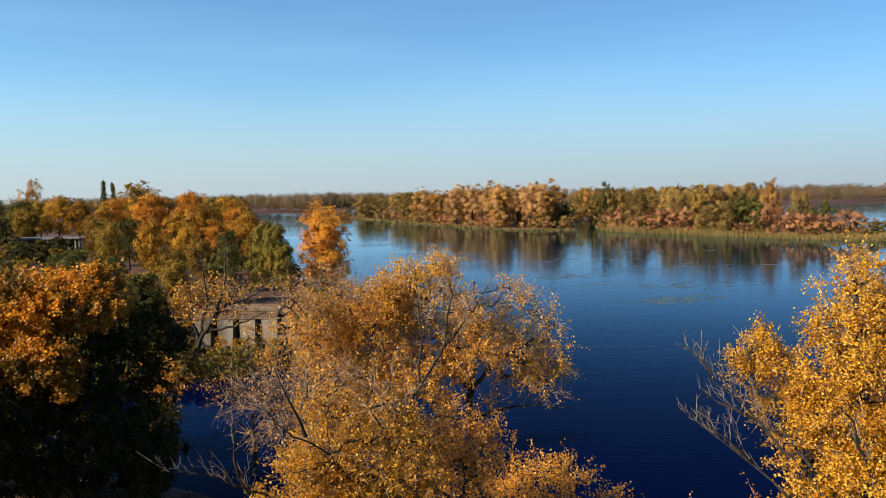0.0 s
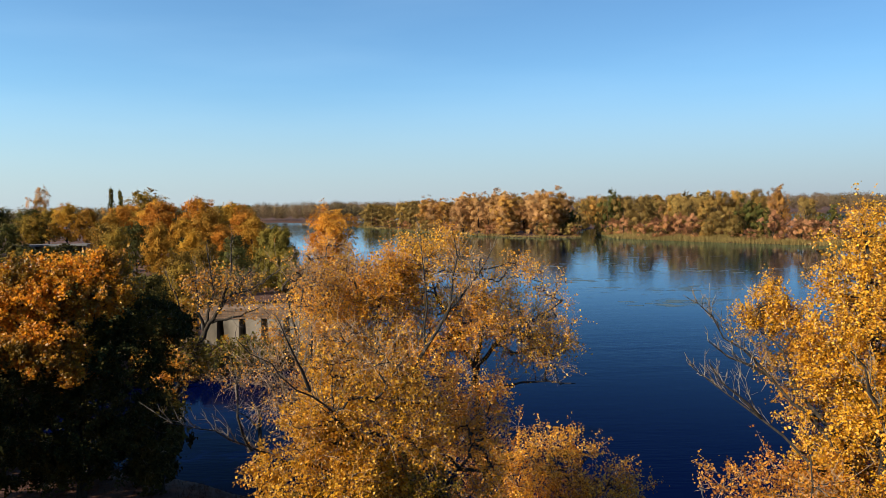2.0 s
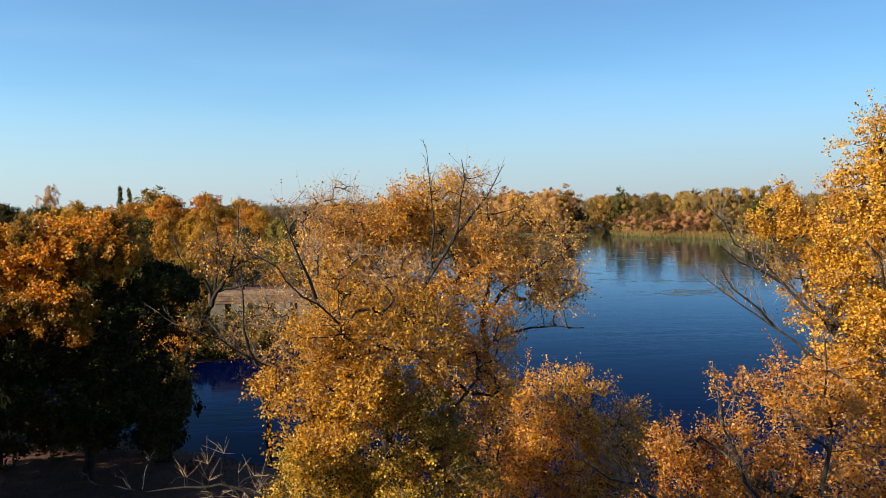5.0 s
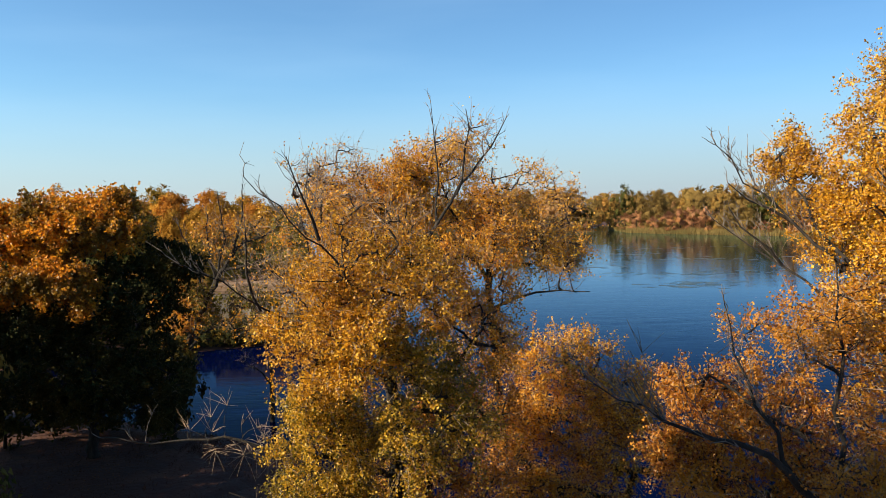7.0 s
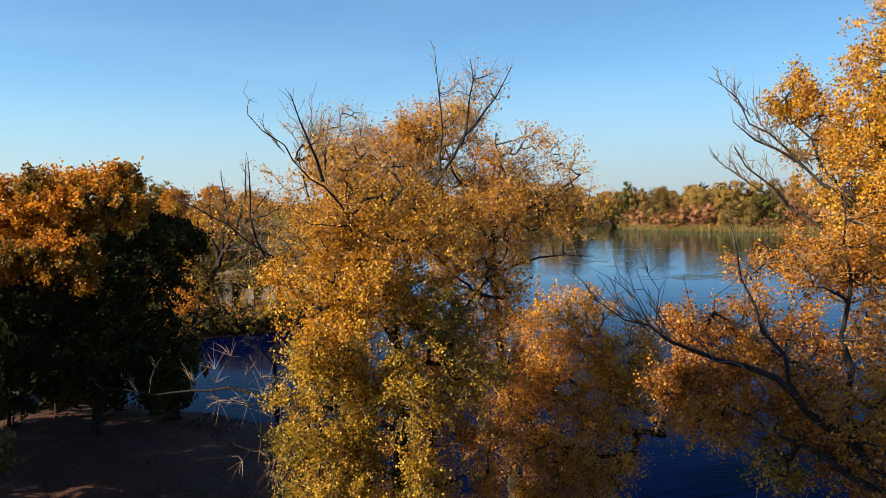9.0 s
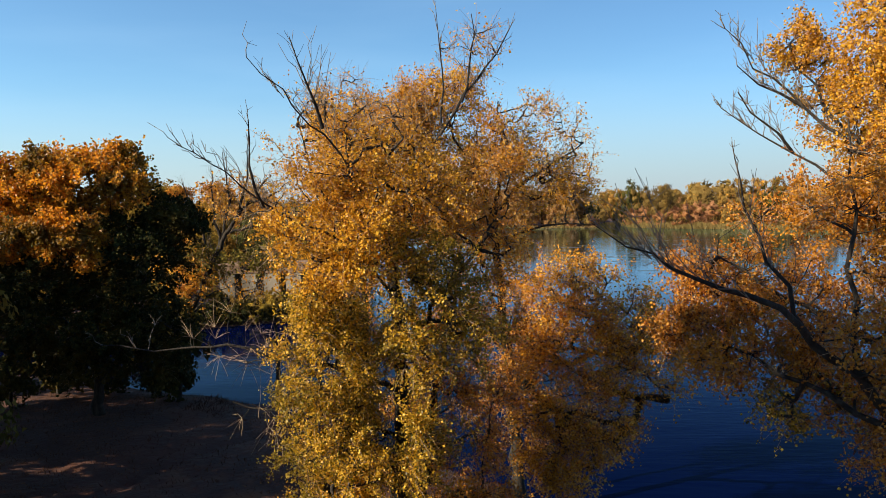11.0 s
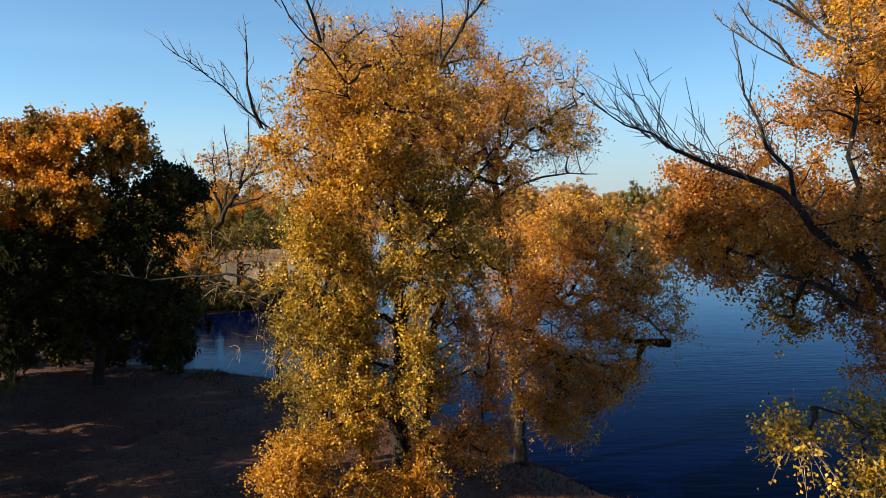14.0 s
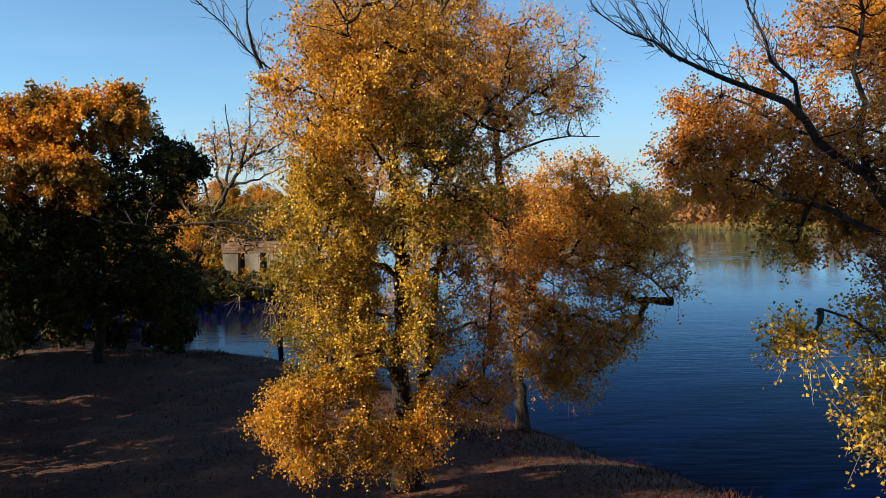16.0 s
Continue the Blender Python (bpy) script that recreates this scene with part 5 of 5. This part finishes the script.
def blades(name, label, category, xy, hgt, wid, mat, seed, lean=0.18):
    r = np.random.default_rng(seed)
    n = len(xy)
    z = height(xy[:, 0], xy[:, 1])
    C = np.stack([xy[:, 0], xy[:, 1], np.maximum(z, -0.2) - 0.05], 1)
    D = np.stack([r.normal(size=n) * lean, r.normal(size=n) * lean, np.ones(n)], 1)
    a = r.uniform(0, 6.28, n)
    W = np.stack([np.cos(a), np.sin(a), np.zeros(n)], 1) * (wid * r.uniform(0.5, 1.2, n))[:, None]
    clump = Lumps(r, 7.0)(np.c_[xy, np.zeros(n)])
    h = (hgt * r.uniform(0.55, 1.15, n) * (1 + 0.35 * np.clip(clump, -1.2, 1.6)))[:, None]
    V = np.stack([C - W / 2, C + W / 2, C + D * h * 0.7 + W * 0.35, C + D * h, C + D * h * 0.7 - W * 0.35], 1)
    q = np.arange(5 * n).reshape(n, 5)
    return tagged(new(name, mesh_from(name, V.reshape(-1, 3), q, mat)), label, category, kind="stuff")


def strip(poly, lo, hi, n, x_range, y_range, seed):
    r = np.random.default_rng(seed)
    got = np.zeros((0, 2))
    while len(got) < n:
        p = np.stack([r.uniform(*x_range, n * 4), r.uniform(*y_range, n * 4)], 1)
        d = shore_distance(p[:, 0], p[:, 1], poly)
        got = np.concatenate([got, p[(d > lo) & (d < hi)]])[:n]
    return got


blades("reed_bed", "pale green reeds along the east island shore", "reeds", strip(ISLAND_EAST, -1.4, 20, 40000, (76, 182), (255, 430), 61), 1.9, 0.17, REED, 62, 0.4)
blades("reed_bed", "pale green reeds along the west island shore", "reeds", strip(ISLAND_WEST, -0.5, 4, 6000, (-85, 76), (380, 670), 63), 1.1, 0.34, REED, 64, 0.45)


def litter():
    r = np.random.default_rng(71)
    p = np.stack([r.uniform(-34, 12, 60000), r.uniform(14, 56, 60000)], 1)
    field = Lumps(r, 4.0)
    d = shore_distance(p[:, 0], p[:, 1], NEAR_BANK)
    p = p[(d > 0.6) & (field(np.c_[p, np.zeros(len(p))]) + r.normal(size=len(p)) * 0.5 > 0.1)][:22000]
    z = height(p[:, 0], p[:, 1])
    n = len(p)
    C = np.c_[p, z + 0.012]
    a = r.uniform(0, 6.28, n)
    D = np.stack([np.cos(a), np.sin(a), r.normal(size=n) * 0.15], 1)
    W = np.stack([-np.sin(a), np.cos(a), r.normal(size=n) * 0.15], 1)
    s = (0.09 * r.uniform(0.6, 1.3, n))[:, None]
    V = np.stack([C, C + D * s * 0.45 + W * s * 0.4 + (0, 0, 0.012), C + D * s, C + D * s * 0.45 - W * s * 0.4 + (0, 0, 0.012)], 1)
    tagged(new("leaf_litter", mesh_from("leaf_litter", V.reshape(-1, 3), np.arange(4 * n).reshape(n, 4), LITTER)), "brown fallen leaves scattered over the bank", "leaf litter", kind="stuff")


litter()
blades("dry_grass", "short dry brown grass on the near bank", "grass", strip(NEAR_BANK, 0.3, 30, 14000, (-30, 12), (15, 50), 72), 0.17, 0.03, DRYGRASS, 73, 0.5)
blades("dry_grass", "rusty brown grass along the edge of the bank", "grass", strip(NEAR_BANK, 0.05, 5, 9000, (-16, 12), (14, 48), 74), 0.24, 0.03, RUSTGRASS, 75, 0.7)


# ---- the sluice bridge, the shed and other small things ----
def tapered(bm, x, y, z0, z1, w0, w1, d0, d1):
    r = bmesh.ops.create_cube(bm, size=1.0)
    for v in r["verts"]:
        top = v.co.z > 0
        v.co = Vector((x + v.co.x * (w1 if top else w0), y + v.co.y * (d1 if top else d0), z1 if top else z0))
    return bm


def bridge():
    x0, x1, y, top = -29.2, -17.0, 91.0, 5.7
    root = planted("sluice_bridge", (x0 + x1) / 2, y, 0.0, "old concrete sluice bridge with a brown plank deck", "bridge")
    o = Vector((-(x0 + x1) / 2, -y, 0))

    def add(name, bm, mat, label="", under=None):
        bmesh.ops.translate(bm, verts=bm.verts, vec=o)
        return part(name, bm, mat, under or root, label)
    deck = add("deck", box(bmesh.new(), x0, y - 1.9, top - 0.45, x1, y + 1.9, top - 0.12, 0.03), CONCRETE)
    n = 13
    for i in range(n):
        yy = y - 1.9 + 3.8 * i / n
        add("plank", box(bmesh.new(), x0, yy + 0.02, top - 0.118, x1, yy + 3.8 / n - 0.02, top - 0.04 + 0.02 * math.sin(i * 2.1), 0.012), DECKWOOD, under=deck)
    for side in (-1, 1):
        beam = add("edge_beam", box(bmesh.new(), x0, y + side * 2.0 - 0.1, top - 1.1, x1, y + side * 2.0 + 0.1, top + 0.12, 0.03), DECKWOOD, "brown weathered edge beam")
        for k in range(4):
            z = top - 1.08 + k * 0.3
            add("board", box(bmesh.new(), x0 + 0.05, y + side * 2.13 - 0.025, z, x1 - 0.05, y + side * 2.13 + 0.025, z + 0.26, 0.012), DECKWOOD, under=beam)
    for i in range(5):
        px = x0 + 1.0 + i * 2.6
        add("pier", tapered(bmesh.new(), px, y - 0.6, -1.0, top - 0.46, 1.35, 1.95, 2.6, 3.0), CONCRETE, "pale tapered concrete pier")
        if i < 4:
            add("sluice_gate", box(bmesh.new(), px + 0.7, y + 0.3, -1.0, px + 1.9, y + 0.5, top - 0.75, 0.02), DARKMETAL, "dark rusty sluice gate")
            add("gate_frame", box(bmesh.new(), px + 1.0, y - 1.0, top - 1.05, px + 1.6, y - 0.8, top - 0.75, 0.02), DARKMETAL, "rusty gate beam")


bridge()


def shed():
    x, y = -141.5, 276.0
    root = planted("open_shed", x, y, ground_z(x, y), "long low shed with white posts and a flat grey roof", "shed")
    W, D, H = 24.0, 7.0, 4.2
    roof = part("roof", box(bmesh.new(), -W / 2 - 0.5, -D / 2 - 0.7, H, W / 2 + 0.5, D / 2 + 0.4, H + 0.4, 0.05), SLATE, root)
    # dark concrete on white walls and posts puts the tree shade into their colour
    part("wall", box(bmesh.new(), -W / 2, D / 2 - 0.3, 0, W / 2, D / 2, H, 0.02), CONCRETE, root, "whitewashed back wall, greyed as in shade")
    for s in (-1, 1):
        part("side_wall", box(bmesh.new(), s * W / 2 - 0.15, -D / 2, 0, s * W / 2 + 0.15, D / 2 - 0.31, H - 0.003, 0.02), CONCRETE, root, "whitewashed end wall, greyed as in shade")
    part("end_room", box(bmesh.new(), -W / 2 + 0.16, -D / 2 + 0.2, 0, -W / 2 + 5, -D / 2 + 0.5, H - 0.004, 0.02), CONCRETE, root, "whitewashed front wall, greyed as in shade")
    for i in range(8):
        px = -W / 2 + 5.6 + i * 2.45
        part("post", box(bmesh.new(), px - 0.2, -D / 2 - 0.2, 0, px + 0.2, -D / 2 + 0.2, H - 0.005, 0.03), CONCRETE, root, "pale post, greyed as in shade")
    part("fascia", box(bmesh.new(), -W / 2 - 0.52, -D / 2 - 0.78, H - 0.1, W / 2 + 0.52, -D / 2 - 0.703, H + 0.5, 0.02), SLATE, roof, "grey roof edge")


shed()


def low_wall():
    x, y = -27.6, 52.2
    z = ground_z(x, y)
    root = planted("low_wall", x, y, z, "low pale concrete wall at the edge of the inlet", "wall")
    part("wall_block", box(bmesh.new(), -1.9, -0.25, -0.1, 1.2, 0.25, 0.5, 0.05), CONCRETE, root)
    part("wall_pillar", box(bmesh.new(), 1.22, -0.32, -0.1, 1.9, 0.32, 1.1, 0.05), CONCRETE, root)


low_wall()


def dead_tree(x, y, stems, lobes, seed, label, size=0.02):
    z = ground_z(x, y)
    root = planted("dead_tree", x, y, z, label, "tree", "dead trees by the inlet")
    grow(root, np.random.default_rng(seed), stems, lobes, 0.1, twig_len=0.7, twigs=3, bark=BARK, stem_sides=7, tip_r=size * 0.6, droop=0.5)


dead_tree(-12.9, 50.6, [([(0, 0, -0.3), (0.1, 0, 3.0), (0.0, 0, 5.8)], 0.26, 0.10), ([(0, 0, 4.2), (-1.0, -0.4, 5.6), (-2.0, -0.6, 5.9)], 0.08, 0.02), ([(0, 0, 5.4), (0.7, 0, 6.6), (1.0, 0.2, 7.6)], 0.07, 0.02)],
          [((-1.3, -0.4, 5.8), (0.9, 0.6, 0.6), 14, 0, AMBER, -1.0, ""), ((0.5, 0, 6.6), (0.7, 0.7, 0.9), 14, 0, AMBER, -1.0, "")], 91, "dark bare dead tree standing at the edge of the inlet")


def weed_mats():
    r = np.random.default_rng(81)
    spots = [((40, 131), 9, 5, 70), ((26, 172), 14, 7, 60), ((45, 152), 22, 9, 60), ((58, 190), 20, 8, 45), ((35, 215), 22, 6, 40), ((70, 240), 24, 6, 30)]
    V, Q, k = [], [], 0
    for (cx, cy), rx, ry, n in spots:
        for _ in range(n):
            x, y = cx + r.normal() * rx * 0.5, cy + r.normal() * ry * 0.5
            s = abs(r.normal()) * 0.4 + 0.12
            a = np.arange(8) * math.pi / 4
            rad = s * r.uniform(0.5, 1.3, 8)
            V.append(np.stack([x + np.cos(a) * rad * 2.2, y + np.sin(a) * rad, np.full(8, 0.006 + 0.002 * r.uniform())], 1))
            Q.append(np.arange(8) + k)
            k += 8
    tagged(new("water_weed", mesh_from("water_weed", np.concatenate(V), np.array(Q), WEED)), "thin mats of green weed floating on the river", "water weed", kind="stuff")


weed_mats()
